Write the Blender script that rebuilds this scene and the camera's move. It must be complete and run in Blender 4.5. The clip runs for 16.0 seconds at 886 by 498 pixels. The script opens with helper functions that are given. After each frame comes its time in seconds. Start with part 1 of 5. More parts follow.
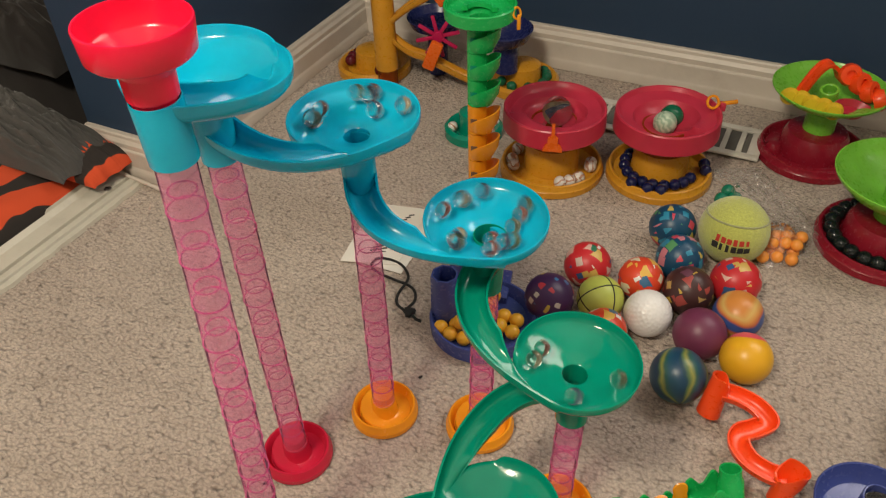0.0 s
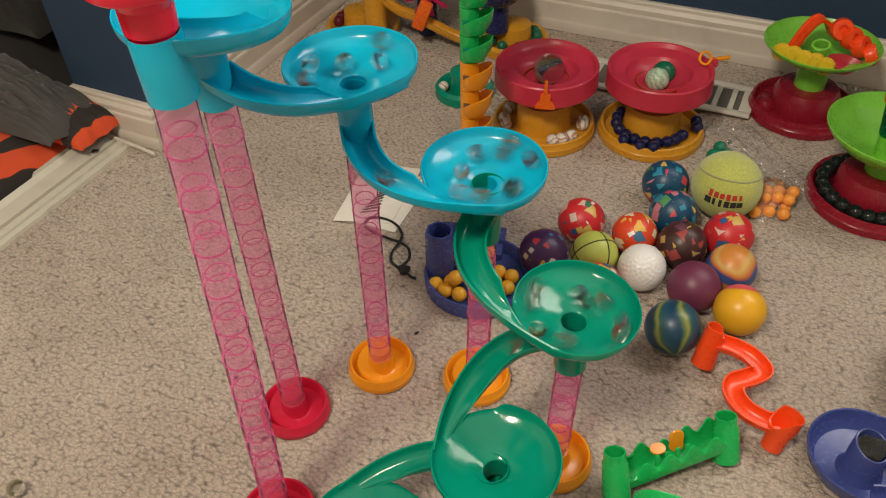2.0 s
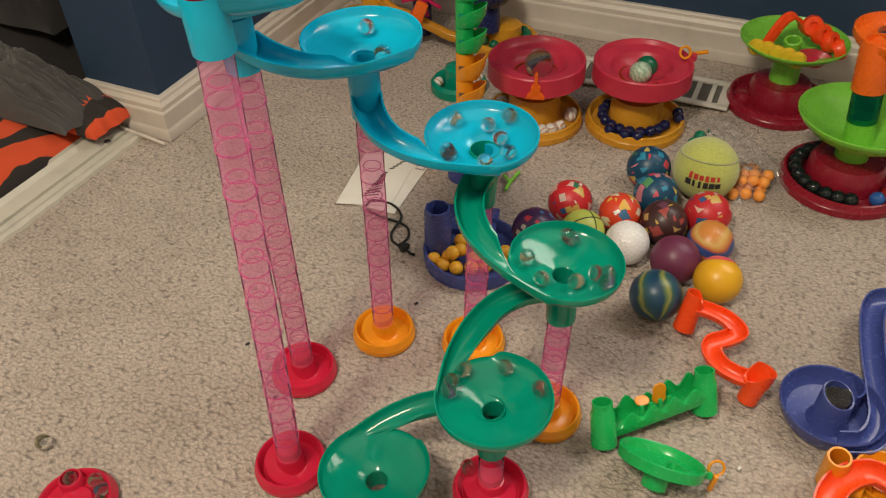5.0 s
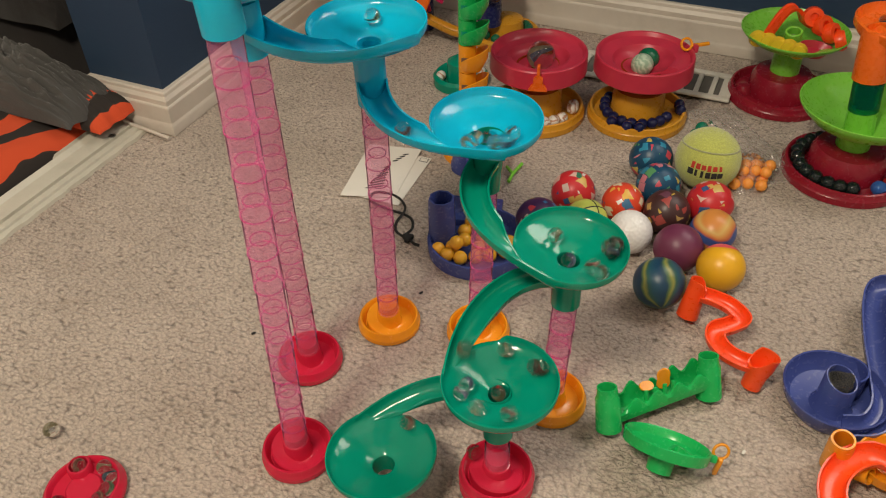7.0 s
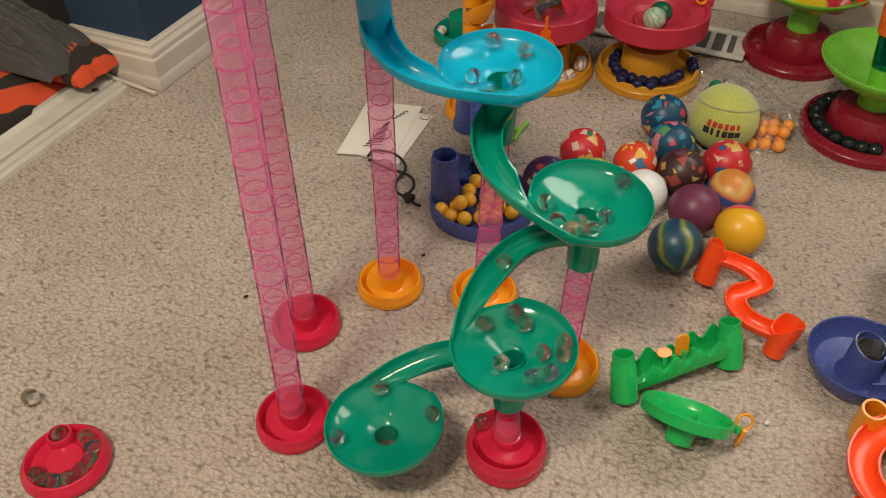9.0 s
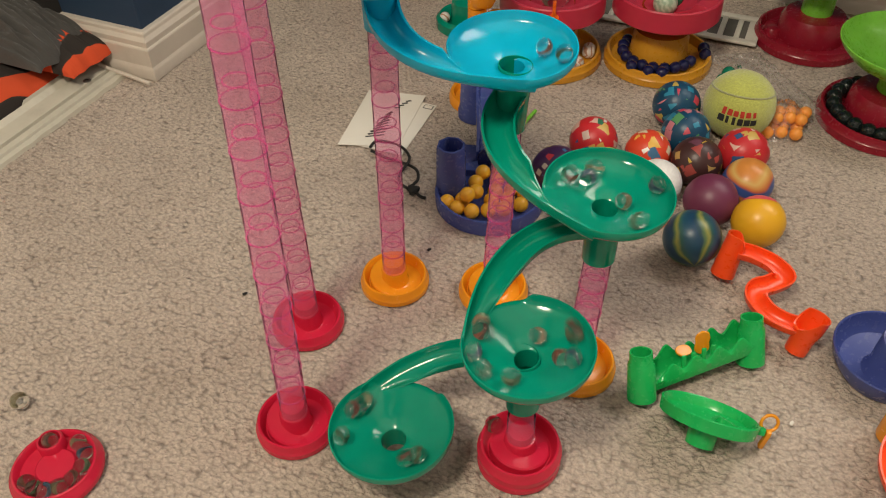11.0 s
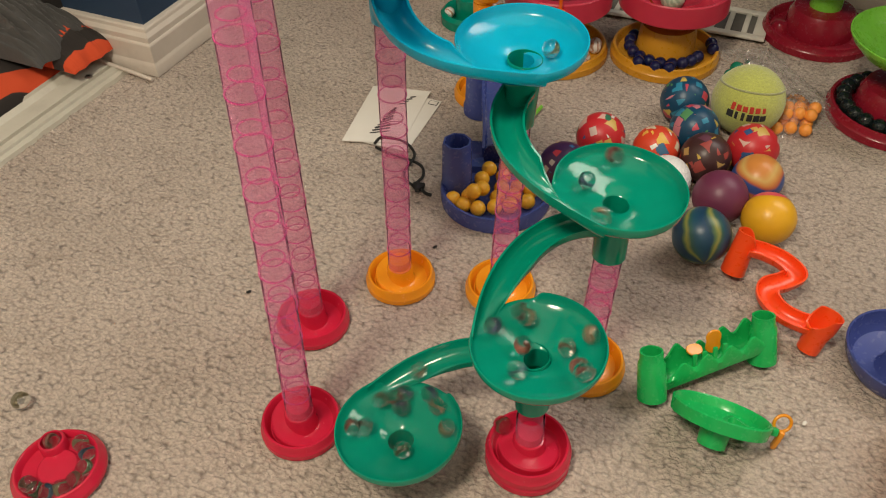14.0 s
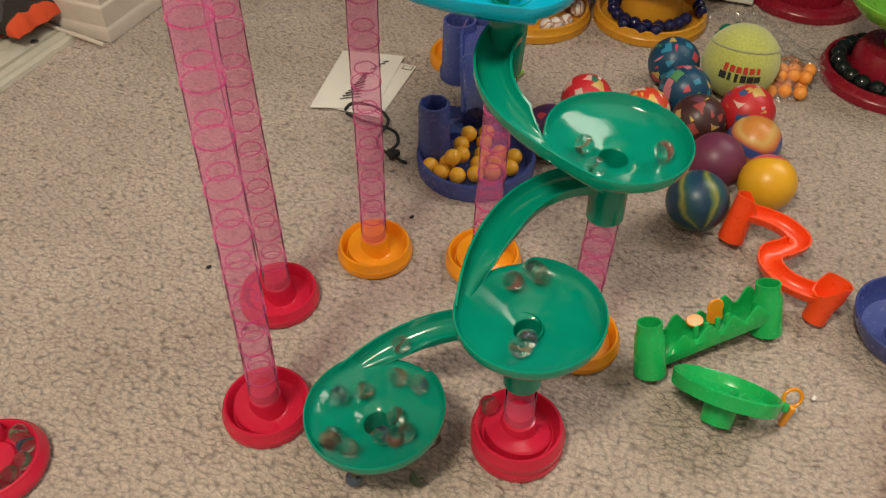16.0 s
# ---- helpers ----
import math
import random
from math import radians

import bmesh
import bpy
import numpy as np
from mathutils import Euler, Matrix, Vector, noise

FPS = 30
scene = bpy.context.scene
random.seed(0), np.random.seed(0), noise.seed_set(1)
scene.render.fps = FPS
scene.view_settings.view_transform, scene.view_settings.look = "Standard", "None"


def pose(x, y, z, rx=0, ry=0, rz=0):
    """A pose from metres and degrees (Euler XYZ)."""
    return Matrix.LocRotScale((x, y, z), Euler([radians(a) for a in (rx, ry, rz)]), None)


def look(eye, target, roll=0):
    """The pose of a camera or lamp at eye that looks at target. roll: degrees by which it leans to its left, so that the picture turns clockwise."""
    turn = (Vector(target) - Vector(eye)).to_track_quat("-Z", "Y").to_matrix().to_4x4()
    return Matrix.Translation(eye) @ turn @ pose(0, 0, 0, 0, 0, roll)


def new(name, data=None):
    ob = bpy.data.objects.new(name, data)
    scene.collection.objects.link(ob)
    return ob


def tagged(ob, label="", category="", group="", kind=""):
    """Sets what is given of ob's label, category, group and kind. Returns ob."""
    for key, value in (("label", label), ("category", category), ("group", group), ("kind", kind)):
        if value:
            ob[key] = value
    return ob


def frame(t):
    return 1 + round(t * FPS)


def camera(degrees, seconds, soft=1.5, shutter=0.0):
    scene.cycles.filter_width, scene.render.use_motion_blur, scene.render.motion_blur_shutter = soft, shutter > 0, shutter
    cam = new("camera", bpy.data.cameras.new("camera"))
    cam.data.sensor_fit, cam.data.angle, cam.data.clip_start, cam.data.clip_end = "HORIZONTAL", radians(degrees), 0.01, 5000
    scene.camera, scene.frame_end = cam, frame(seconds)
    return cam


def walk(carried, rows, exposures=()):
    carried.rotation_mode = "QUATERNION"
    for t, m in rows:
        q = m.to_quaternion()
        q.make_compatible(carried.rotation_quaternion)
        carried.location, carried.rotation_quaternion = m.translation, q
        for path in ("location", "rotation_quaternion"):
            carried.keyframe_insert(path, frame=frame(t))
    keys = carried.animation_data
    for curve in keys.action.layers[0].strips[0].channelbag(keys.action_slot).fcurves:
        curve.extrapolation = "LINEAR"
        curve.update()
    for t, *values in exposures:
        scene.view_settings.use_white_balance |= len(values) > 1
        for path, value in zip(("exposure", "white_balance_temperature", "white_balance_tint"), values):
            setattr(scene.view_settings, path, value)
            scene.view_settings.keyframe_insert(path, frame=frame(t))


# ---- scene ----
cam = camera(57.9, 16.0, soft=1.1, shutter=0.6)
PATH = [
    (0, (0.173, 0.122, 0.53), (-0.183, 1.608, -0.76), -2.3),
    (0.5, (0.172, 0.12, 0.525), (-0.165, 1.595, -0.783), -2.2),
    (1, (0.168, 0.116, 0.522), (-0.161, 1.582, -0.798), -2.0),
    (1.5, (0.166, 0.112, 0.52), (-0.157, 1.57, -0.81), -2.0),
    (2, (0.167, 0.112, 0.518), (-0.148, 1.562, -0.824), -2.1),
    (2.5, (0.169, 0.106, 0.516), (-0.143, 1.555, -0.827), -2.1),
    (3, (0.167, 0.104, 0.517), (-0.143, 1.553, -0.827), -2.1),
    (3.5, (0.167, 0.103, 0.517), (-0.147, 1.553, -0.824), -2.3),
    (4, (0.167, 0.091, 0.518), (-0.142, 1.547, -0.819), -2.1),
    (4.5, (0.168, 0.081, 0.518), (-0.134, 1.542, -0.815), -1.8),
    (5, (0.17, 0.051, 0.521), (-0.122, 1.534, -0.789), -1.5),
    (5.2, (0.172, 0.043, 0.518), (-0.115, 1.537, -0.78), -1.4),
    (7.5, (0.168, 0.04, 0.513), (-0.127, 1.521, -0.798), -1.9),
    (8, (0.168, 0.045, 0.504), (-0.124, 1.518, -0.817), -1.8),
    (8.5, (0.159, 0.053, 0.491), (-0.119, 1.509, -0.851), -1.3),
    (9, (0.152, 0.06, 0.48), (-0.111, 1.507, -0.876), -0.9),
    (9.5, (0.146, 0.072, 0.471), (-0.108, 1.507, -0.899), -0.9),
    (12, (0.141, 0.081, 0.462), (-0.121, 1.515, -0.907), -1.4),
    (12.5, (0.14, 0.082, 0.462), (-0.12, 1.514, -0.909), -1.5),
    (13, (0.141, 0.082, 0.457), (-0.121, 1.517, -0.912), -1.3),
    (13.5, (0.139, 0.084, 0.459), (-0.121, 1.513, -0.916), -1.4),
    (14, (0.137, 0.085, 0.457), (-0.124, 1.514, -0.917), -1.3),
    (14.5, (0.136, 0.088, 0.452), (-0.116, 1.521, -0.92), -1.0),
    (15, (0.134, 0.091, 0.444), (-0.102, 1.524, -0.93), -0.6),
    (15.5, (0.132, 0.098, 0.433), (-0.086, 1.525, -0.951), -0.4),
    (16, (0.129, 0.108, 0.412), (-0.064, 1.532, -0.979), -0.1),
]
walk(cam, [(t, look(eye, target, roll)) for t, eye, target, roll in PATH])

# ---- light: a window over the toys and an added unseen fill lamp, in a closed bedroom ----
world = bpy.data.worlds.new("world")
scene.world = world
world.use_nodes = True
world.node_tree.nodes["Background"].inputs["Color"].default_value = (0.75, 0.85, 1.0, 1)
world.node_tree.nodes["Background"].inputs["Strength"].default_value = 0.1
# Added fill lamp, hung low so brightness falls off towards the back wall.
FILL_AT = Vector((-0.16, -0.12, 1.18))
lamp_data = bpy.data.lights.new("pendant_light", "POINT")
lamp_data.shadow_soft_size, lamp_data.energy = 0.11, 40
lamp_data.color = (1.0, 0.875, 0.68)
lamp = new("front_fill_lamp", lamp_data)
lamp.matrix_world = pose(FILL_AT.x, FILL_AT.y, FILL_AT.z)
ROOM = pose(-0.2995, 0.7820, 0, 0, 0, -14.2)
BACK = 0.459
WINDOW = (0.70, 1.80, 0.80, 1.85)
sky_data = bpy.data.lights.new("window_daylight", "AREA")
sky_data.shape, sky_data.size, sky_data.size_y, sky_data.energy = "RECTANGLE", WINDOW[1] - WINDOW[0] - 0.06, WINDOW[3] - WINDOW[2] - 0.06, 26
sky_data.color = (1.0, 0.93, 0.84)
sky = new("window_daylight_lamp", sky_data)
sky.matrix_world = ROOM @ pose((WINDOW[0] + WINDOW[1]) / 2, BACK + 0.055, (WINDOW[2] + WINDOW[3]) / 2, -90, 0, 0)
scene.view_settings.exposure = 0.0


# ---- materials ----
def nodes_of(name):
    m = bpy.data.materials.new(name)
    m.use_nodes = True
    nt = m.node_tree
    return m, nt, nt.nodes["Principled BSDF"]


def add(nt, kind, **values):
    n = nt.nodes.new(kind)
    for k, v in values.items():
        if k in n.inputs:
            n.inputs[k].default_value = v
    return n


def ramp(nt, source, stops, constant=False):
    r = nt.nodes.new("ShaderNodeValToRGB")
    if constant:
        r.color_ramp.interpolation = "CONSTANT"
    while len(r.color_ramp.elements) < len(stops):
        r.color_ramp.elements.new(0.5)
    for e, (at, c) in zip(r.color_ramp.elements, stops):
        e.position = at
        e.color = (*c, 1) if len(c) == 3 else c
    nt.links.new(source, r.inputs["Fac"])
    return r.outputs["Color"]


def coords(nt, scale=1.0):
    c = nt.nodes.new("ShaderNodeTexCoord")
    m = nt.nodes.new("ShaderNodeMapping")
    m.inputs["Scale"].default_value = (scale, scale, scale)
    nt.links.new(c.outputs["Object"], m.inputs["Vector"])
    return m.outputs["Vector"]


def noise_tex(nt, vector, scale, detail=3, rough=0.55):
    n = add(nt, "ShaderNodeTexNoise", Scale=scale, Detail=detail, Roughness=rough)
    nt.links.new(vector, n.inputs["Vector"])
    return n.outputs["Fac"]


def bump(nt, bsdf, height, strength, distance):
    b = add(nt, "ShaderNodeBump", Strength=strength, Distance=distance)
    nt.links.new(height, b.inputs["Height"])
    nt.links.new(b.outputs["Normal"], bsdf.inputs["Normal"])


def plastic(name, colour, rough=0.22, glow=0.0, wear=0.12):
    """Moulded toy plastic: slight colour drift, scuffed gloss, a little light carried inside."""
    m, nt, b = nodes_of(name)
    v = coords(nt)
    dark = tuple(c * (1 - wear) for c in colour)
    nt.links.new(ramp(nt, noise_tex(nt, v, 40), [(0.3, dark), (0.7, colour)]), b.inputs["Base Color"])
    g = ramp(nt, noise_tex(nt, v, 220, 5), [(0.35, (rough,) * 3), (0.75, (rough + 0.12,) * 3)])
    nt.links.new(g, b.inputs["Roughness"])
    b.inputs["IOR"].default_value = 1.5
    if glow:
        b.inputs["Subsurface Weight"].default_value = glow
        b.inputs["Subsurface Radius"].default_value = (1, 1, 1)
        b.inputs["Subsurface Scale"].default_value = 0.004
    bump(nt, b, noise_tex(nt, v, 160, 2), 0.05, 0.001)
    return m


def tinted(name, colour, body, amount=0.3, rough=0.06, ior=1.18, through_share=0.65):
    """Clear coloured plastic wall: tinted see-through, a little body colour, Fresnel gloss."""
    m, nt, b = nodes_of(name)
    out = nt.nodes["Material Output"]
    nt.nodes.remove(b)
    t = nt.nodes.new("ShaderNodeBsdfTransparent")
    t.inputs["Color"].default_value = (*colour, 1)
    d = nt.nodes.new("ShaderNodeBsdfDiffuse")
    d.inputs["Color"].default_value = (*body, 1)
    tr = nt.nodes.new("ShaderNodeBsdfTranslucent")
    tr.inputs["Color"].default_value = (*body, 1)
    dm = add(nt, "ShaderNodeMixShader", Fac=through_share)
    nt.links.new(d.outputs[0], dm.inputs[1])
    nt.links.new(tr.outputs[0], dm.inputs[2])
    mix = nt.nodes.new("ShaderNodeMixShader")
    v = coords(nt)
    fac = ramp(nt, noise_tex(nt, v, 60, 3), [(0.3, (amount * 0.75,) * 3), (0.7, (amount * 1.2,) * 3)])
    nt.links.new(fac, mix.inputs[0])
    nt.links.new(t.outputs[0], mix.inputs[1])
    nt.links.new(dm.outputs[0], mix.inputs[2])
    g = add(nt, "ShaderNodeBsdfGlossy", Roughness=rough)
    fr = add(nt, "ShaderNodeFresnel", IOR=ior)
    top = nt.nodes.new("ShaderNodeMixShader")
    nt.links.new(fr.outputs[0], top.inputs[0])
    nt.links.new(mix.outputs[0], top.inputs[1])
    nt.links.new(g.outputs[0], top.inputs[2])
    nt.links.new(top.outputs[0], out.inputs["Surface"])
    return m


def glass(name, colour=(0.96, 1.0, 0.97), rough=0.0):
    m, nt, b = nodes_of(name)
    b.inputs["Base Color"].default_value = (*colour, 1)
    b.inputs["Transmission Weight"].default_value = 1.0
    b.inputs["Roughness"].default_value = rough
    b.inputs["IOR"].default_value = 1.5
    return m


def painted(name, colour, rough=0.5, scuff=(0.5, 0.45, 0.4), amount=0.35, scale=14, relief=0.15):
    m, nt, b = nodes_of(name)
    v = coords(nt)
    mid = tuple(c * (1 - amount * 0.25) for c in colour)
    low = tuple(c * (1 - amount) + s * amount * 0.5 for c, s in zip(colour, scuff))
    nt.links.new(ramp(nt, noise_tex(nt, v, scale, 6, 0.65), [(0.28, low), (0.45, mid), (0.7, colour)]), b.inputs["Base Color"])
    b.inputs["Roughness"].default_value = rough
    bump(nt, b, noise_tex(nt, v, 260, 4), relief, 0.001)
    return m


def carpet_material():
    """Cut pile: fine tufts with the shade between them painted dark, faint wear and stains."""
    m, nt, b = nodes_of("carpet")
    v = coords(nt)
    fine = noise_tex(nt, v, 520, 3, 0.7)
    lie = nt.nodes.new("ShaderNodeMapping")
    lie.inputs["Scale"].default_value = (0.75, 1.15, 1)
    nt.links.new(v, lie.inputs["Vector"])
    push = nt.nodes.new("ShaderNodeVectorMath")
    push.operation = "MULTIPLY_ADD"
    push.inputs[1].default_value = (0.004, 0.004, 0)
    warp = add(nt, "ShaderNodeTexNoise", Scale=170.0, Detail=2.0)
    nt.links.new(v, warp.inputs["Vector"])
    nt.links.new(warp.outputs["Color"], push.inputs[0])
    nt.links.new(lie.outputs["Vector"], push.inputs[2])
    tuft = add(nt, "ShaderNodeTexVoronoi", Scale=300.0)
    tuft.voronoi_dimensions = "2D"
    nt.links.new(push.outputs["Vector"], tuft.inputs["Vector"])
    shade_pits = ramp(nt, tuft.outputs["Distance"], [(0.25, (0, 0, 0)), (0.60, (0.40, 0.40, 0.40)), (0.95, (1, 1, 1))])
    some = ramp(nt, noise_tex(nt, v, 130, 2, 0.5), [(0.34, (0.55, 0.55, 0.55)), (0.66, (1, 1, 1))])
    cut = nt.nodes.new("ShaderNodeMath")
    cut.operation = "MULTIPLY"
    nt.links.new(shade_pits, cut.inputs[0])
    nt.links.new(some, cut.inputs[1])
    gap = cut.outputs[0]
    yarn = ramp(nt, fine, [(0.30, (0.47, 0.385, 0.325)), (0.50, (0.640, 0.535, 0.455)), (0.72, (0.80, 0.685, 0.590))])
    # Shade between tufts is mixed into the colour; the mask also dents the bump.
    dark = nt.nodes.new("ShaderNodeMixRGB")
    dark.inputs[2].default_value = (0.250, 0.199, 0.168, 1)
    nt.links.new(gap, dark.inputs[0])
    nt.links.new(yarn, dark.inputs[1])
    patch = ramp(nt, noise_tex(nt, v, 7, 5, 0.6), [(0.30, (0.84, 0.83, 0.82)), (0.6, (1, 1, 1))])
    stain = ramp(nt, noise_tex(nt, v, 28, 4, 0.7), [(0.28, (0.84, 0.82, 0.80)), (0.42, (1, 1, 1))])
    last = dark.outputs[0]
    for layer in (patch, stain):
        mul = nt.nodes.new("ShaderNodeMixRGB")
        mul.blend_type = "MULTIPLY"
        mul.inputs[0].default_value = 1.0
        nt.links.new(last, mul.inputs[1])
        nt.links.new(layer, mul.inputs[2])
        last = mul.outputs[0]
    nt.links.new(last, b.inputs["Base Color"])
    b.inputs["Roughness"].default_value = 0.95
    b.inputs["Specular IOR Level"].default_value = 0.1
    b.inputs["Sheen Weight"].default_value = 0.15
    h = nt.nodes.new("ShaderNodeMath")
    h.operation = "MULTIPLY_ADD"
    h.inputs[1].default_value = -1.0
    nt.links.new(gap, h.inputs[0])
    nt.links.new(fine, h.inputs[2])
    bump(nt, b, h.outputs[0], 0.9, 0.0030)
    return m


def confetti(name, base, colours, scale=70, size=0.30):
    """Rubber ball with square chips of colour pressed into it."""
    m, nt, b = nodes_of(name)
    v = coords(nt)
    vo = add(nt, "ShaderNodeTexVoronoi", Scale=scale, Randomness=0.85)
    vo.distance = "CHEBYCHEV"
    nt.links.new(v, vo.inputs["Vector"])
    sep = nt.nodes.new("ShaderNodeSeparateColor")
    nt.links.new(vo.outputs["Color"], sep.inputs[0])
    n = len(colours)
    chips = ramp(nt, sep.outputs[0], [(i / n, c) for i, c in enumerate(colours)], True)
    spread = nt.nodes.new("ShaderNodeMath")
    spread.operation = "MULTIPLY"
    spread.inputs[1].default_value = 0.20
    nt.links.new(sep.outputs[1], spread.inputs[0])
    lim = nt.nodes.new("ShaderNodeMath")
    lim.operation = "ADD"
    lim.inputs[1].default_value = size - 0.07
    nt.links.new(spread.outputs[0], lim.inputs[0])
    less = nt.nodes.new("ShaderNodeMath")
    less.operation = "LESS_THAN"
    nt.links.new(vo.outputs["Distance"], less.inputs[0])
    nt.links.new(lim.outputs[0], less.inputs[1])
    mx = nt.nodes.new("ShaderNodeMixRGB")
    mx.inputs[1].default_value = (*base, 1)
    nt.links.new(less.outputs[0], mx.inputs[0])
    nt.links.new(chips, mx.inputs[2])
    nt.links.new(mx.outputs[0], b.inputs["Base Color"])
    b.inputs["Roughness"].default_value = 0.38
    bump(nt, b, noise_tex(nt, v, 300, 4), 0.12, 0.001)
    return m


def swirled(name, stops, scale=14, stretch=(1, 1, 3)):
    """Marbled rubber: bands that wander round the ball."""
    m, nt, b = nodes_of(name)
    c = nt.nodes.new("ShaderNodeTexCoord")
    mp = nt.nodes.new("ShaderNodeMapping")
    mp.inputs["Scale"].default_value = stretch
    nt.links.new(c.outputs["Object"], mp.inputs["Vector"])
    w = add(nt, "ShaderNodeTexWave", Scale=scale, Distortion=7.0, Detail=3.0)
    w.inputs["Detail Scale"].default_value = 1.2
    nt.links.new(mp.outputs["Vector"], w.inputs["Vector"])
    nt.links.new(ramp(nt, w.outputs["Fac"], stops), b.inputs["Base Color"])
    b.inputs["Roughness"].default_value = 0.36
    bump(nt, b, noise_tex(nt, coords(nt), 260, 4), 0.1, 0.001)
    return m


def melon_skin():
    """Dark rubber with uneven meridian stripes that meet at the poles."""
    m, nt, b = nodes_of("melon_rubber")
    v = coords(nt)
    g = nt.nodes.new("ShaderNodeTexGradient")
    g.gradient_type = "RADIAL"
    nt.links.new(v, g.inputs["Vector"])
    n = noise_tex(nt, v, 26, 3, 0.5)
    k = nt.nodes.new("ShaderNodeMath")
    k.operation = "MULTIPLY_ADD"
    k.inputs[1].default_value = 0.16
    nt.links.new(n, k.inputs[0])
    nt.links.new(g.outputs["Fac"], k.inputs[2])
    t = nt.nodes.new("ShaderNodeMath")
    t.operation = "MULTIPLY"
    t.inputs[1].default_value = 6.0
    nt.links.new(k.outputs[0], t.inputs[0])
    f = nt.nodes.new("ShaderNodeMath")
    f.operation = "FRACT"
    nt.links.new(t.outputs[0], f.inputs[0])
    nt.links.new(ramp(nt, f.outputs[0], [(0.0, (0.010, 0.045, 0.10)), (0.42, (0.018, 0.075, 0.12)), (0.60, (0.03, 0.10, 0.075)), (0.74, (0.26, 0.26, 0.06)), (0.84, (0.10, 0.16, 0.06)), (0.95, (0.012, 0.05, 0.08))]), b.inputs["Base Color"])
    b.inputs["Roughness"].default_value = 0.36
    bump(nt, b, noise_tex(nt, v, 260, 4), 0.1, 0.001)
    return m


def felt(name, colour):
    m, nt, b = nodes_of(name)
    v = coords(nt)
    f = noise_tex(nt, v, 700, 3, 0.7)
    nt.links.new(ramp(nt, f, [(0.3, tuple(c * 0.6 for c in colour)), (0.7, colour)]), b.inputs["Base Color"])
    b.inputs["Roughness"].default_value = 0.95
    b.inputs["Sheen Weight"].default_value = 0.5
    bump(nt, b, f, 0.8, 0.0012)
    return m


def cloth(name, stops, scale=5, weave=900):
    m, nt, b = nodes_of(name)
    v = coords(nt)
    nt.links.new(ramp(nt, noise_tex(nt, v, scale, 2, 0.4), stops), b.inputs["Base Color"])
    b.inputs["Roughness"].default_value = 0.95
    b.inputs["Sheen Weight"].default_value = 0.25
    bump(nt, b, noise_tex(nt, v, weave, 2), 0.4, 0.001)
    return m


def plain(name, colour, rough=0.5, metal=0.0):
    m, nt, b = nodes_of(name)
    v = coords(nt)
    nt.links.new(ramp(nt, noise_tex(nt, v, 120, 4), [(0.3, tuple(c * 0.82 for c in colour)), (0.7, colour)]), b.inputs["Base Color"])
    b.inputs["Roughness"].default_value = rough
    b.inputs["Metallic"].default_value = metal
    return m


CARPET = carpet_material()
WALL_BLUE = painted("wall_paint_blue", (0.018, 0.046, 0.098), 0.75, (0.08, 0.12, 0.18), 0.2, 5, 0.3)
TRIM_WHITE = painted("trim_paint", (0.66, 0.60, 0.53), 0.42, (0.45, 0.38, 0.32), 0.30, 16, 0.12)
CEILING_WHITE = painted("ceiling_paint", (0.80, 0.79, 0.76), 0.9)
# Paint of unseen closing walls, kept pale so they bounce fill light.
BOUNCE_PAINT = painted("bounce_wall_paint", (0.66, 0.63, 0.58), 0.8)
STRIP_PAINT = painted("strip_paint", (0.62, 0.59, 0.50), 0.4, (0.4, 0.36, 0.3), 0.30, 22, 0.12)
BROWN_FLOOR = painted("closet_floor", (0.16, 0.09, 0.055), 0.7)
CYAN = plastic("cyan_plastic", (0.002, 0.44, 0.66), 0.14, 0.12)
GREEN = plastic("green_plastic", (0.001, 0.275, 0.178), 0.08, 0.0)
GREEN_LIGHT = plastic("leaf_green_plastic", (0.012, 0.47, 0.11), 0.20, 0.12)
LIME = plastic("lime_plastic", (0.22, 0.62, 0.06), 0.25, 0.12)
RED = plastic("red_plastic", (0.62, 0.017, 0.055), 0.17, 0.08)
HOPPER_RED = plastic("hopper_red_plastic", (0.92, 0.010, 0.055), 0.16, 0.3)
CRIMSON = plastic("crimson_plastic", (0.58, 0.036, 0.075), 0.28, 0.08)
DEEP_RED = plastic("deep_red_plastic", (0.30, 0.012, 0.030), 0.20, 0.05)
YELLOW = plastic("amber_plastic", (0.90, 0.34, 0.014), 0.18, 0.12)
MUSTARD = plastic("mustard_plastic", (0.70, 0.33, 0.025), 0.26, 0.1)
ORANGE = plastic("orange_plastic", (0.92, 0.16, 0.012), 0.24, 0.12)
FLUO = plastic("fluorescent_orange_plastic", (1.0, 0.085, 0.012), 0.26, 0.2)
BLUE = plastic("violet_blue_plastic", (0.060, 0.085, 0.30), 0.20, 0.08)
NAVY = plastic("navy_plastic", (0.018, 0.025, 0.12), 0.22)
TEAL_CLEAR = tinted("clear_teal_plastic", (0.25, 0.75, 0.62), (0.005, 0.25, 0.20), 0.5)
PINK = tinted("clear_pink_plastic", (1.0, 0.85, 0.925), (1.0, 0.38, 0.62), 0.27, 0.08, 1.035, 0.4)
# Stronger magenta: light caught at the tube joints, put into the rings' colour.
PINK_EDGE_LIGHT = tinted("clear_pink_edge_light", (1.0, 0.66, 0.86), (1.0, 0.16, 0.52), 0.30, 0.10, 1.08, 0.4)
AMBER_CLEAR = tinted("clear_amber_plastic", (0.95, 0.55, 0.22), (0.55, 0.17, 0.03), 0.55)
FILM = tinted("clear_film", (0.98, 0.98, 0.98), (0.95, 0.93, 0.90), 0.13, 0.13, 1.60, 0.3)
BALL_YELLOW = plastic("yellow_ball", (0.88, 0.46, 0.03), 0.30, 0.1)
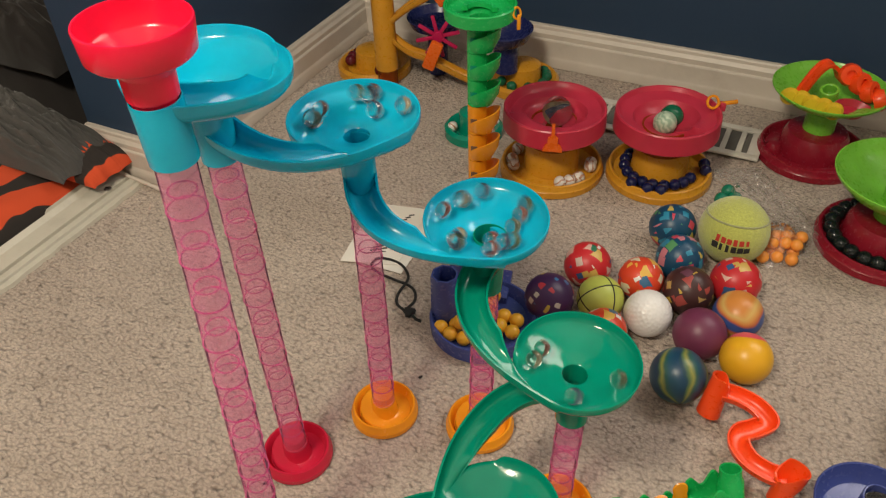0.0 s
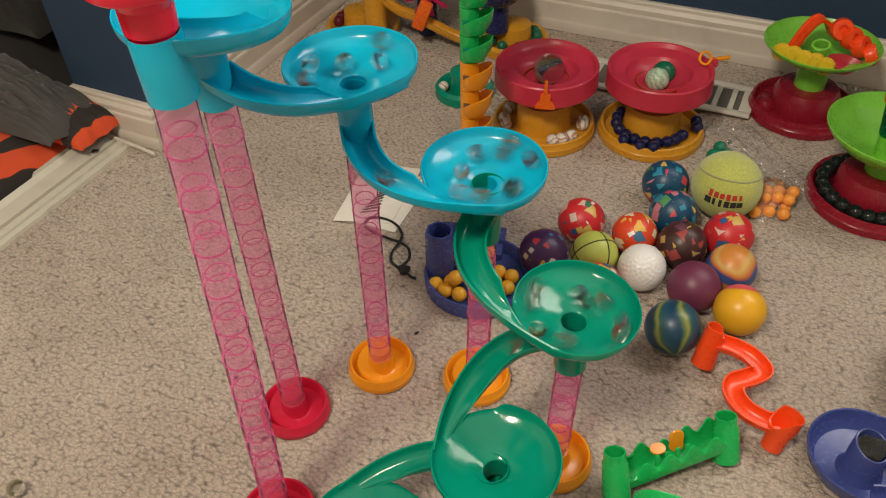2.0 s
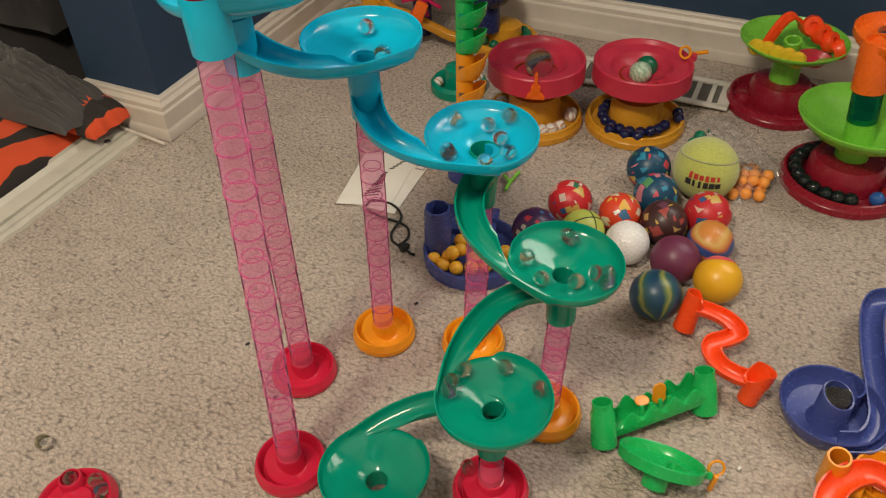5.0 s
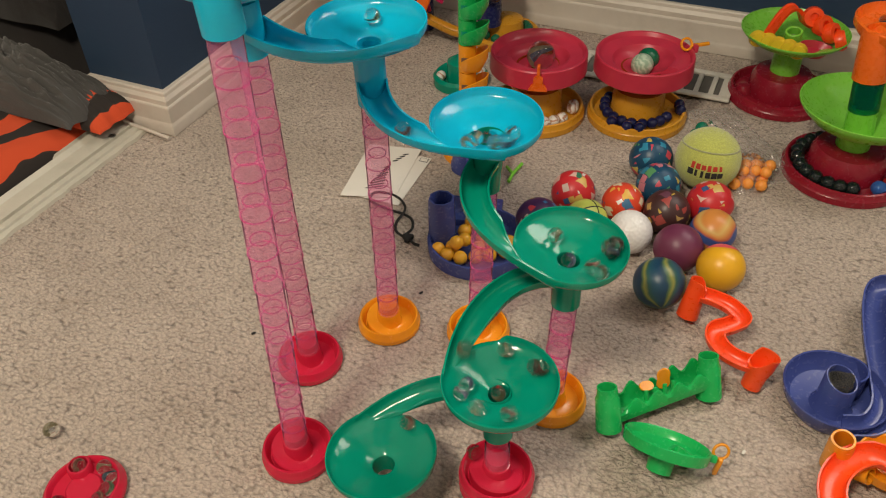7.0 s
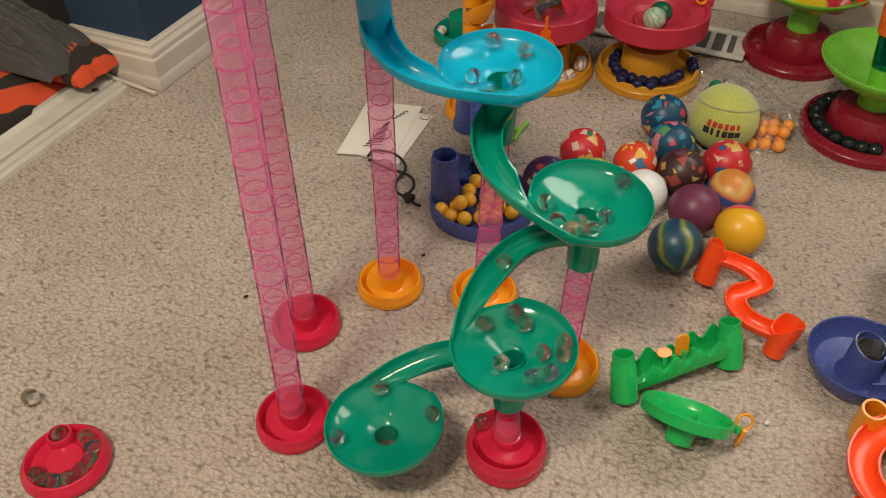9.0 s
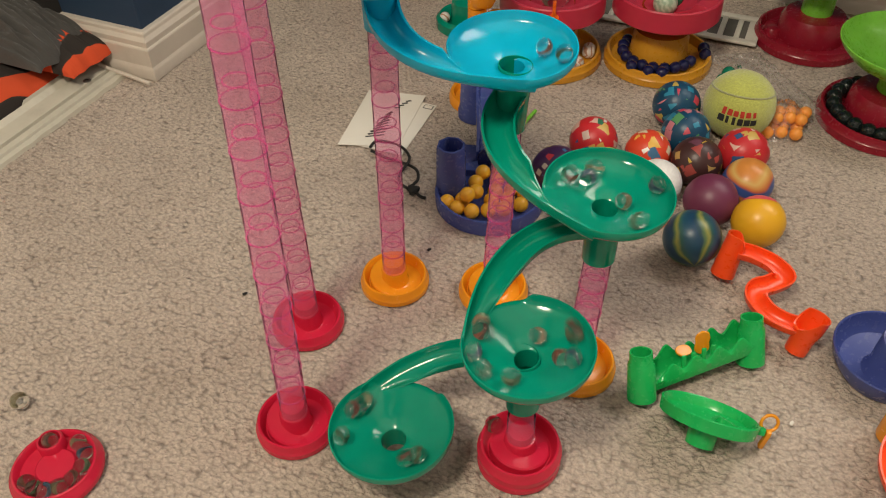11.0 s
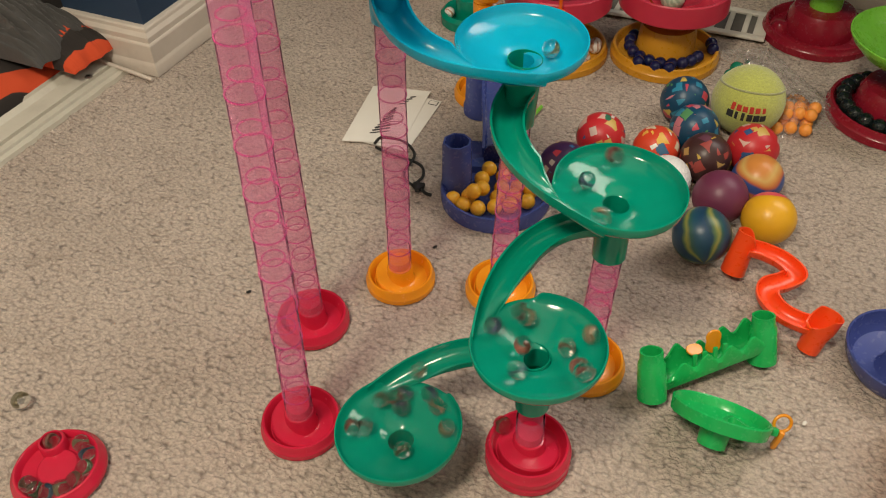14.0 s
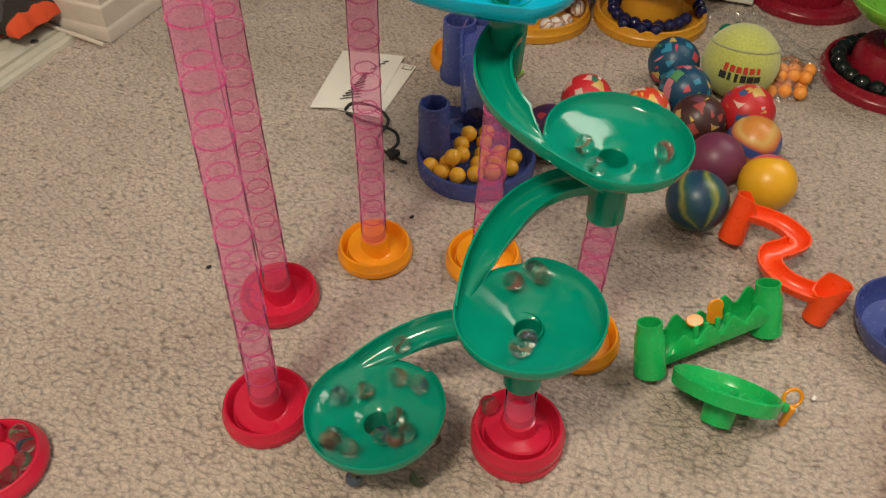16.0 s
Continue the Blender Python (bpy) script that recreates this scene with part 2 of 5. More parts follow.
BALL_ORANGE = plastic("small_orange_ball", (0.95, 0.36, 0.06), 0.4, 0.2)
MARBLE_GLASS = glass("marble_glass")
BLACK_GLASS = plastic("black_glass", (0.010, 0.016, 0.016), 0.05)
NAVY_GLASS = plastic("navy_glass", (0.010, 0.014, 0.075), 0.08)
WHITE_GLASS = swirled("white_swirl_glass", [(0.3, (0.72, 0.70, 0.66)), (0.6, (0.80, 0.78, 0.74)), (0.85, (0.45, 0.25, 0.16))], 50)
BLUE_GLASS = plastic("blue_glass", (0.03, 0.12, 0.42), 0.08)
TEAL_MARBLE = plastic("teal_glass", (0.01, 0.22, 0.13), 0.10)
GREEN_MARBLE = plastic("green_glass", (0.01, 0.14, 0.07), 0.08)
SWIRLS = [plastic("swirl_" + n, c, 0.3) for n, c in (("rust", (0.22, 0.075, 0.05)), ("moss", (0.085, 0.13, 0.06)), ("sky", (0.06, 0.10, 0.17)), ("sand", (0.32, 0.27, 0.16)))]
PAPER = painted("paper", (0.82, 0.79, 0.72), 0.8, (0.6, 0.56, 0.5), 0.12, 20, 0.1)
PRINT = plain("print_black", (0.03, 0.03, 0.03), 0.7)
CORD_BLACK = plain("cord_black", (0.015, 0.015, 0.015), 0.8)
STEEL = plain("steel", (0.40, 0.38, 0.35), 0.35, 1.0)
GREY_CLOTH = cloth("grey_jersey", [(0.3, (0.050, 0.049, 0.048)), (0.7, (0.088, 0.085, 0.082))], 9)
TIGER = swirled("tiger_fleece", [(0.60, (0.62, 0.075, 0.022)), (0.66, (0.60, 0.07, 0.022)), (0.69, (0.03, 0.024, 0.020)), (0.9, (0.025, 0.02, 0.018))], 5.5, (1, 1, 1))
TIGER.node_tree.nodes["Principled BSDF"].inputs["Roughness"].default_value = 0.95
# Near-black cloth: the closet's shade is put into its colour.
SHADED_CLOTH = cloth("shaded_cloth", [(0.3, (0.007, 0.006, 0.006)), (0.7, (0.018, 0.014, 0.013))], 8)
VENT_METAL = painted("vent_enamel", (0.74, 0.71, 0.64), 0.4, (0.4, 0.36, 0.3), 0.25, 30)
VENT_SLOT_SHADE = plain("vent_slot_shade", (0.16, 0.15, 0.135), 0.9)


# ---- mesh tools ----
def finish(ob, material, angle=38):
    ob.data.materials.append(material)
    ob.data.shade_smooth()
    ob.data.set_sharp_from_angle(angle=radians(angle))
    return ob


def part(name, bm, material, parent=None, label="", at=None, angle=38):
    """Links a bmesh as one mesh object, under a thing or a part."""
    bmesh.ops.recalc_face_normals(bm, faces=bm.faces)
    data = bpy.data.meshes.new(name)
    bm.to_mesh(data)
    bm.free()
    ob = finish(new(name, data), material, angle)
    if parent is not None:
        ob.parent = parent
    if at is not None:
        ob.matrix_local = at
    if label:
        tagged(ob, label)
    return ob


def again(ob, at, parent=None):
    """A further piece on the same mesh."""
    o = new(ob.name.split(".")[0], ob.data)
    o.parent = parent if parent is not None else ob.parent
    o.matrix_local = at
    return o


def thing(name, m, label, category, group=""):
    ob = new(name)
    ob.empty_display_size = 0.01
    ob.matrix_world = m
    return tagged(ob, label, category, group)


def lathe(profile, seg=48, closed=True, shape=None):
    """Turns a profile of (radius, height) about z. shape(angle, r, z) may bend it."""
    bm = bmesh.new()
    rings = []
    for i in range(seg):
        a = 2 * math.pi * i / seg
        row = []
        for r, z in profile:
            if shape:
                r, z = shape(a, r, z)
            row.append(bm.verts.new((r * math.cos(a), r * math.sin(a), z)))
        rings.append(row)
    n = len(profile)
    for i in range(seg):
        p, q = rings[i], rings[(i + 1) % seg]
        for j in range(n if closed else n - 1):
            k = (j + 1) % n
            bm.faces.new((p[j], q[j], q[k], p[k]))
    bmesh.ops.remove_doubles(bm, verts=bm.verts, dist=1e-6)
    return bm


def sweep(points, profile, caps=True, sizes=None, flat=True):
    """Carries a closed profile of (side, up) along a line of points."""
    bm = bmesh.new()
    rows = []
    pts = [Vector(p) for p in points]
    for i, p in enumerate(pts):
        d = (pts[min(i + 1, len(pts) - 1)] - pts[max(i - 1, 0)]).normalized()
        side = d.cross(Vector((0, 0, 1)))
        side = side.normalized() if side.length > 1e-5 else Vector((1, 0, 0))
        up = Vector((0, 0, 1)) if flat else side.cross(d).normalized()
        s = sizes[i] if sizes else 1.0
        prof = profile(i / (len(pts) - 1)) if callable(profile) else profile
        rows.append([bm.verts.new(p + side * a * s + up * b * s) for a, b in prof])
    n = len(rows[0])
    for r0, r1 in zip(rows, rows[1:]):
        for j in range(n):
            k = (j + 1) % n
            bm.faces.new((r0[j], r1[j], r1[k], r0[k]))
    if caps:
        bm.faces.new(rows[0])
        bm.faces.new(rows[-1][::-1])
    return bm


def circle(r, n=12):
    return [(r * math.cos(2 * math.pi * i / n), r * math.sin(2 * math.pi * i / n)) for i in range(n)]


def rod(points, r, n=10):
    return sweep(points, circle(r, n), flat=False)


def curve_points(ctrl, n=10):
    """Catmull-Rom through the control points."""
    c = [Vector(p) for p in ctrl]
    c = [c[0] * 2 - c[1]] + c + [c[-1] * 2 - c[-2]]
    out = []
    for i in range(1, len(c) - 2):
        for k in range(n):
            t = k / n
            a, b, d, e = c[i - 1], c[i], c[i + 1], c[i + 2]
            out.append(0.5 * (2 * b + (d - a) * t + (2 * a - 5 * b + 4 * d - e) * t * t + (3 * b - a - 3 * d + e) * t ** 3))
    out.append(c[-2])
    return out


def block(sx, sy, sz, bevel=0.001, at=(0, 0, 0)):
    bm = bmesh.new()
    bmesh.ops.create_cube(bm, size=1)
    bmesh.ops.scale(bm, vec=(sx, sy, sz), verts=bm.verts)
    bmesh.ops.translate(bm, vec=(at[0], at[1], at[2] + sz / 2), verts=bm.verts)
    if bevel:
        bmesh.ops.bevel(bm, geom=list(bm.edges), offset=bevel, segments=2, affect="EDGES", profile=0.5)
    return bm


def ball_mesh(r, u=28, v=18):
    bm = bmesh.new()
    bmesh.ops.create_uvsphere(bm, u_segments=u, v_segments=v, radius=r)
    return bm


def ring(r0, r1, z0, z1, seg=40, b=0.0006):
    """A short round tube, edges eased."""
    return lathe([(r0, z0 + b), (r0 + b, z0), (r1 - b, z0), (r1, z0 + b), (r1, z1 - b), (r1 - b, z1), (r0 + b, z1), (r0, z1 - b)], seg)


def U_profile(w, h, wall=0.0014):
    """Channel section, round-bottomed, floor at height 0."""
    inner = [(w / 2 * math.cos(a), h - h * math.sin(a) ** 0.7) for a in [math.pi * i / 10 for i in range(11)]]
    outer = [((w / 2 + wall) * math.cos(a), h - (h + wall) * math.sin(a) ** 0.7) for a in [math.pi * i / 10 for i in range(11)]]
    return inner + outer[::-1]


# ---- the room: u runs along the back wall, v along the side wall, from the closet's corner ----


def structure(name, bm, material, label, category="wall", m=ROOM, angle=38):
    ob = part(name, bm, material, angle=angle)
    ob.matrix_world = m
    return tagged(ob, label, category, kind="structure")


def slab(u0, u1, v0, v1, z0, z1, bevel=0):
    return block(u1 - u0, v1 - v0, z1 - z0, bevel, ((u0 + u1) / 2, (v0 + v1) / 2, z0))


def carpet_mesh():
    """Cut pile: a fine uneven sheet where it is near, coarse beyond."""
    def grid(u0, u1, v0, v1, step):
        nu, nv = int((u1 - u0) / step), int((v1 - v0) / step)
        verts, faces = [], []
        for j in range(nv + 1):
            for i in range(nu + 1):
                u, v = u0 + (u1 - u0) * i / nu, v0 + (v1 - v0) * j / nv
                p = Vector((u * 190, v * 235, 0))
                p += noise.noise_vector(p * 0.8) * 0.45
                near = noise.voronoi(p)[0]
                dome = min(1.0, (near[1] - near[0]) * 1.5) ** 0.7
                z = 0.0036 * dome * (0.6 + 0.4 * noise.noise(p * 0.35)) + 0.0009 * noise.noise(p * 0.22) - 0.0018
                if u < u0 + step / 2 or v > v1 - step / 2 or u > u1 - step / 2 or v < v0 + step / 2:
                    z = -0.001
                verts.append((u, v, z))
        for j in range(nv):
            for i in range(nu):
                a = j * (nu + 1) + i
                faces.append((a, a + 1, a + nu + 2, a + nu + 1))
        return verts, faces
    v1, f1 = grid(-0.04, 0.92, -0.66, BACK, 0.00135)
    n = len(v1)
    outer = [(-0.04, -2.6, -0.001), (3.0, -2.6, -0.001), (3.0, BACK, -0.001), (0.92, BACK, -0.001), (0.92, -0.66, -0.001), (-0.04, -0.66, -0.001)]
    data = bpy.data.meshes.new("carpet")
    data.from_pydata(v1 + outer, [], f1 + [(n, n + 1, n + 4, n + 5), (n + 1, n + 2, n + 3, n + 4)])
    return data


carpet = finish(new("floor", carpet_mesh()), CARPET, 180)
carpet.matrix_world = ROOM
tagged(carpet, "beige cut-pile carpet, worn and faintly stained", "carpet", kind="structure")

CEIL = 2.4
W0, W1, Z0, Z1 = WINDOW
back_wall = slab(-0.9, W0, BACK, BACK + 0.12, 0, CEIL)
for piece in (slab(W1, 3.1, BACK, BACK + 0.12, 0, CEIL), slab(W0, W1, BACK, BACK + 0.12, 0, Z0), slab(W0, W1, BACK, BACK + 0.12, Z1, CEIL)):
    scratch = bpy.data.meshes.new("scratch")
    piece.to_mesh(scratch)
    back_wall.from_mesh(scratch)
structure("wall_back", back_wall, WALL_BLUE, "dark navy-blue painted bedroom wall behind the toys")
frame_bm = slab(W0, W1, BACK + 0.002, BACK + 0.05, Z0, Z0 + 0.03)
for piece in (slab(W0, W1, BACK + 0.002, BACK + 0.05, Z1 - 0.03, Z1), slab(W0, W0 + 0.03, BACK + 0.003, BACK + 0.049, Z0 + 0.03, Z1 - 0.03), slab(W1 - 0.03, W1, BACK + 0.003, BACK + 0.049, Z0 + 0.03, Z1 - 0.03)):
    scratch = bpy.data.meshes.new("scratch")
    piece.to_mesh(scratch)
    frame_bm.from_mesh(scratch)
structure("window_1", frame_bm, TRIM_WHITE, "white window frame high in the blue wall", "window")
structure("wall_side", slab(-0.125, -0.015, 0.015, BACK, 0, CEIL), WALL_BLUE, "dark navy-blue painted wall stub beside the closet opening")
structure("wall_closet_back", slab(-1.0, -0.9, -2.7, BACK + 0.12, 0, CEIL), BOUNCE_PAINT, "closet back wall in deep shade")
structure("wall_closet_head", slab(-0.125, -0.015, -1.55, 0.015, 2.05, CEIL), WALL_BLUE, "blue wall over the closet opening")
structure("wall_closet_side", slab(-0.125, -0.015, -2.6, -1.55, 0, CEIL), WALL_BLUE, "blue wall past the closet opening")
structure("wall_window_side", slab(3.0, 3.1, -2.7, BACK, 0, CEIL), BOUNCE_PAINT, "unseen bedroom wall, pale for bounced light")
structure("wall_front", slab(-0.9, 3.0, -2.7, -2.6, 0, CEIL), BOUNCE_PAINT, "unseen bedroom wall, pale for bounced light")
structure("ceiling", slab(-1.0, 3.1, -2.7, BACK + 0.12, CEIL, CEIL + 0.1), CEILING_WHITE, "white painted ceiling", "ceiling")
structure("closet_floor", slab(-0.9, -0.04, -2.6, BACK, -0.05, -0.002), BROWN_FLOOR, "brown closet floor under heaped clothes", "floor")

def skirting_profile(h):
    return [(0.000, 0), (0.0150, 0), (0.0150, 0.2 * h), (0.0138, 0.25 * h), (0.0128, 0.29 * h), (0.0128, 0.66 * h), (0.0120, 0.69 * h),
            (0.0105, 0.71 * h), (0.0105, 0.82 * h), (0.0090, 0.86 * h), (0.0072, 0.90 * h), (0.0066, 0.965 * h), (0.0050, h), (0, h)]


def skirting(corners, heights):
    """Moulded skirting along a line of plan points, mitred at the corners, room side on the right."""
    bm = bmesh.new()
    rows = []
    for i, p in enumerate(corners):
        p = Vector((*p, 0))
        dirs = []
        if i > 0:
            dirs.append((p - Vector((*corners[i - 1], 0))).normalized())
        if i < len(corners) - 1:
            dirs.append((Vector((*corners[i + 1], 0)) - p).normalized())
        normals = [Vector((d.y, -d.x, 0)) for d in dirs]
        n = normals[0] if len(normals) == 1 else (normals[0] + normals[1]) / (1 + normals[0].dot(normals[1]))
        rows.append([bm.verts.new(p + n * a + Vector((0, 0, b))) for a, b in skirting_profile(heights[i])])
    for r0, r1 in zip(rows, rows[1:]):
        for j in range(len(r0)):
            k = (j + 1) % len(r0)
            bm.faces.new((r0[j], r1[j], r1[k], r0[k]))
    bm.faces.new(rows[0])
    bm.faces.new(rows[-1][::-1])
    return bm


structure("baseboard", skirting([(-0.125, 0.015), (-0.015, 0.015), (-0.015, BACK), (0.6, BACK), (3.0, BACK)], [0.052, 0.052, 0.055, 0.057, 0.057]), TRIM_WHITE, "scuffed white moulded baseboard along the blue walls", "baseboard", angle=25)

# closet threshold: floor track of sliding doors with a ragged painted edge
strip_bm = sweep([(-0.097, -1.55, 0), (-0.097, -0.004, 0)],
                 [(0.0, 0.0), (0.0, 0.010), (0.004, 0.0105), (0.0055, 0.0060), (0.0085, 0.0060), (0.011, 0.0110), (0.016, 0.0060), (0.018, 0.0075), (0.038, 0.0068), (0.0385, 0.0010), (0.0418, 0.0010), (0.0425, 0.0062), (0.050, 0.0060), (0.052, 0.0)])
structure("threshold_trim", strip_bm, STRIP_PAINT, "white painted closet door floor track", "floor track", angle=25)
edge = bmesh.new()
row_a, row_b, row_c = [], [], []
for i in range(220):
    v = -1.55 + 1.546 * i / 219
    w = 0.0065 + 0.0022 * noise.noise(Vector((v * 60, 0, 0))) + 0.0012 * noise.noise(Vector((v * 210, 5, 0)))
    row_a.append(edge.verts.new((-0.0452, v, 0.0040)))
    row_b.append(edge.verts.new((-0.0452 + w, v, 0.0034)))
    row_c.append(edge.verts.new((-0.0452 + w + 0.0008, v, -0.001)))
for r0, r1 in ((row_a, row_b), (row_b, row_c)):
    for i in range(219):
        edge.faces.new((r0[i], r0[i + 1], r1[i + 1], r1[i]))
structure("threshold_edge_trim", edge, STRIP_PAINT, "ragged paint-stiffened carpet edge along the track", "trim")
sliver = rod(curve_points([(-0.112, 0.010, 0.012), (-0.07, -0.006, 0.009), (-0.03, -0.008, 0.005), (0.000, -0.010, 0.003)]), 0.0022, 8)
structure("quarter_round_trim", sliver, TRIM_WHITE, "thin loose strip of white trim at the closet corner", "trim")
screw = thing("screw", ROOM @ pose(-0.0625, -0.036, 0.0070), "small steel screw in the white floor track", "screw")
part("screw_head", lathe([(0, 0), (0.0042, 0), (0.0042, 0.0005), (0.003, 0.0013), (0, 0.0016)], 20, False), STEEL, screw)
part("slot", block(0.0055, 0.0010, 0.0004, 0, (0, 0, 0.0014)), PRINT, screw)

# made-up fitting over the added fill lamp, out of view
fitting = thing("fill_lamp_fitting", pose(FILL_AT.x, FILL_AT.y, FILL_AT.z), "added fitting over the unseen fill lamp", "lamp")
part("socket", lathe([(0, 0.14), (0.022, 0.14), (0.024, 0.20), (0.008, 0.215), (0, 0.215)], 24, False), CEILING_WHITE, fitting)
part("cable", rod([(0, 0, 0.185), (0, 0, CEIL - FILL_AT.z)], 0.004, 8), CORD_BLACK, fitting)

# floor register by the back wall
register = thing("floor_vent", ROOM @ pose(0.457, 0.347, 0.002), "white enamelled steel floor vent by the baseboard", "floor vent")
# Plain grey plate whose colour stands in for the shade down the slots.
part("tray", block(0.262, 0.056, 0.0012, 0.0), VENT_SLOT_SHADE, register)
part("frame", slab(-0.134, 0.134, 0.0245, 0.034, 0.0014, 0.0052, 0.0012), VENT_METAL, register)
part("frame", slab(-0.134, 0.134, -0.034, -0.0245, 0.0014, 0.0052, 0.0012), VENT_METAL, register)
part("frame", slab(0.120, 0.134, -0.0243, 0.0243, 0.0014, 0.0050, 0.0012), VENT_METAL, register)
part("frame", slab(-0.134, -0.120, -0.0243, 0.0243, 0.0014, 0.0050, 0.0012), VENT_METAL, register)
slat = part("slat", block(0.0062, 0.0488, 0.0032, 0.0006), VENT_METAL, register, at=pose(-0.1105, 0, 0.0014))
for k in range(1, 13):
    again(slat, pose(-0.1105 + 0.0184 * k, 0, 0.0014))


# ---- marble run: towers ----
def base_part(parent, material, z=0.0, turn=0.0, label=""):
    """Round foot: stepped rim, sunk channel, central socket and a helical ramp."""
    ob = part("base", lathe([(0, 0.001), (0.0275, 0), (0.0275, 0.0042), (0.0262, 0.0058), (0.0260, 0.0095), (0.0252, 0.0108), (0.0240, 0.0108),
                             (0.0232, 0.0098), (0.0222, 0.0056), (0.0208, 0.0026), (0.0135, 0.0026), (0.0115, 0.0036), (0.0104, 0.0070), (0.0101, 0.0150),
                             (0.0094, 0.0166), (0.0082, 0.0170), (0.0076, 0.0230), (0, 0.0240)], 56, False), material, parent, label, at=pose(0, 0, z, 0, 0, turn))
    bm = bmesh.new()
    rows = []
    for k in range(37):
        s = k / 36
        g = radians(105 + 195 * s)
        top = 0.0028 + 0.0095 * (1 - s ** 1.6)
        rows.append([bm.verts.new((q * math.cos(g), q * math.sin(g), z1)) for q, z1 in ((0.0068, 0.0022), (0.0068, top + 0.0004), (0.0110, top), (0.0185, top), (0.0196, top - 0.0010), (0.0200, 0.0022))])
    for r0, r1 in zip(rows, rows[1:]):
        for j in range(6):
            bm.faces.new((r0[j], r1[j], r1[(j + 1) % 6], r0[(j + 1) % 6]))
    bm.faces.new(rows[0])
    bm.faces.new(rows[-1][::-1])
    part("ramp", bm, material, ob, angle=24)
    return ob


TUBE = 0.0288
tube_source = []


def tower(at, top, material, base_label, label, top_at, bottom=0.0085, bases=1):
    t = thing("marble_tower", pose(at[0], at[1], 0.0005), label, "marble tower", "marble run towers")
    base_part(t, material, 0, random.uniform(-15, 15), base_label)
    if bases > 1:
        base_part(t, material, 0.0075, random.uniform(0, 90), base_label)
        bottom += 0.0075
    n = max(1, round((top - bottom) / TUBE))
    step = (top - bottom) / n
    lean = Vector(top_at) - Vector(at)
    tip = (-math.degrees(math.atan2(lean.y, top)), math.degrees(math.atan2(lean.x, top)))
    for k in range(n):
        z = bottom + k * step
        f = (z - bottom) / (top - bottom)
        spot = pose(lean.x * f, lean.y * f, z, tip[0] + random.uniform(-0.5, 0.5), tip[1] + random.uniform(-0.5, 0.5), 0) @ pose(0, 0, 0, 0, 0, random.uniform(0, 360))
        if not tube_source:
            tube_source.append(part("tube", lathe([(0.0088, 0.0010), (0.0093, 0.0012), (0.0090, 0.0030), (0.0089, 0.0270), (0.0086, 0.0286)], 40, False), PINK, t, "clear pink plastic tube", at=spot))
            tube_source.append(part("joint_ring", ring(0.0084, 0.0094, 0, 0.0006, 40, 0.0002), PINK_EDGE_LIGHT, tube_source[0]))
            tube_source.append(part("inner_ring", ring(0.0058, 0.0066, 0.0100, 0.0106, 40, 0.0001), PINK_EDGE_LIGHT, tube_source[0]))
        else:
            tube = again(tube_source[0], spot, t)
            again(tube_source[1], Matrix(), tube)
            again(tube_source[2], Matrix(), tube)
    return t


def label_tower(colour, size):
    return "%s tower of clear pink tubes on a %s round base" % (size, colour)


T1, T2, T3, T4, T5, T6 = (-0.0150, 0.3750), (-0.0335, 0.4655), (0.0230, 0.5193), (0.1025, 0.5200), (0.1712, 0.4545), (0.1368, 0.3732)
# where each chute sits on its tower, and where the last funnel hangs
POSTS = [(0.0020, 0.3680), (-0.0215, 0.4430), (0.0320, 0.5026), (0.1094, 0.5038), (0.1740, 0.4550), (0.1365, 0.3780), (0.0583, 0.3526)]
T1_TOP = POSTS[0]
RIMS = [0.3525, 0.2940, 0.2280, 0.1662, 0.1102, 0.0490]
TILTS = [(2.5, 0.0), (2.2, -1.2), (3.0, -0.1), (1.3, 3.3), (0.5, -1.3), (-1.4, -3.6)]
tower(T1, RIMS[0] - 0.002, RED, "glossy red base", label_tower("red", "tallest"), POSTS[0])
tower(T2, RIMS[1] + 0.010, RED, "glossy red base", label_tower("red", "tall"), POSTS[1])
tower(T3, RIMS[2] + 0.010, YELLOW, "amber yellow base", label_tower("yellow", "middling"), POSTS[2])
tower(T4, RIMS[3] + 0.002, YELLOW, "amber yellow base", label_tower("yellow", "middling"), POSTS[3])
tower(T5, RIMS[4] + 0.001, YELLOW, "amber yellow base", label_tower("yellow", "short"), POSTS[4])
tower(T6, RIMS[5] + 0.010, RED, "glossy red base", label_tower("double red", "low"), POSTS[5], bases=2)

HOPPER = thing("hopper_funnel", pose(T1_TOP[0] - 0.0012, T1_TOP[1], RIMS[0] + 0.0195, 1, 1, 20), "bright red round hopper funnel on the tallest tower", "funnel")
part("neck", lathe([(0.0070, 0), (0.0090, 0), (0.0092, 0.0062), (0.0104, 0.0068), (0.0108, 0.0172), (0.0085, 0.0180), (0.0072, 0.0172)], 40), HOPPER_RED, HOPPER)
part("bowl", lathe([(0.0105, 0.0165), (0.0120, 0.0205), (0.0155, 0.0232), (0.0200, 0.0242), (0.0212, 0.0255), (0.0222, 0.0370), (0.0219, 0.0377), (0.0212, 0.0377), (0.0203, 0.0272), (0.0190, 0.0256), (0.0110, 0.0222), (0.0074, 0.0180)], 56), HOPPER_RED, HOPPER)

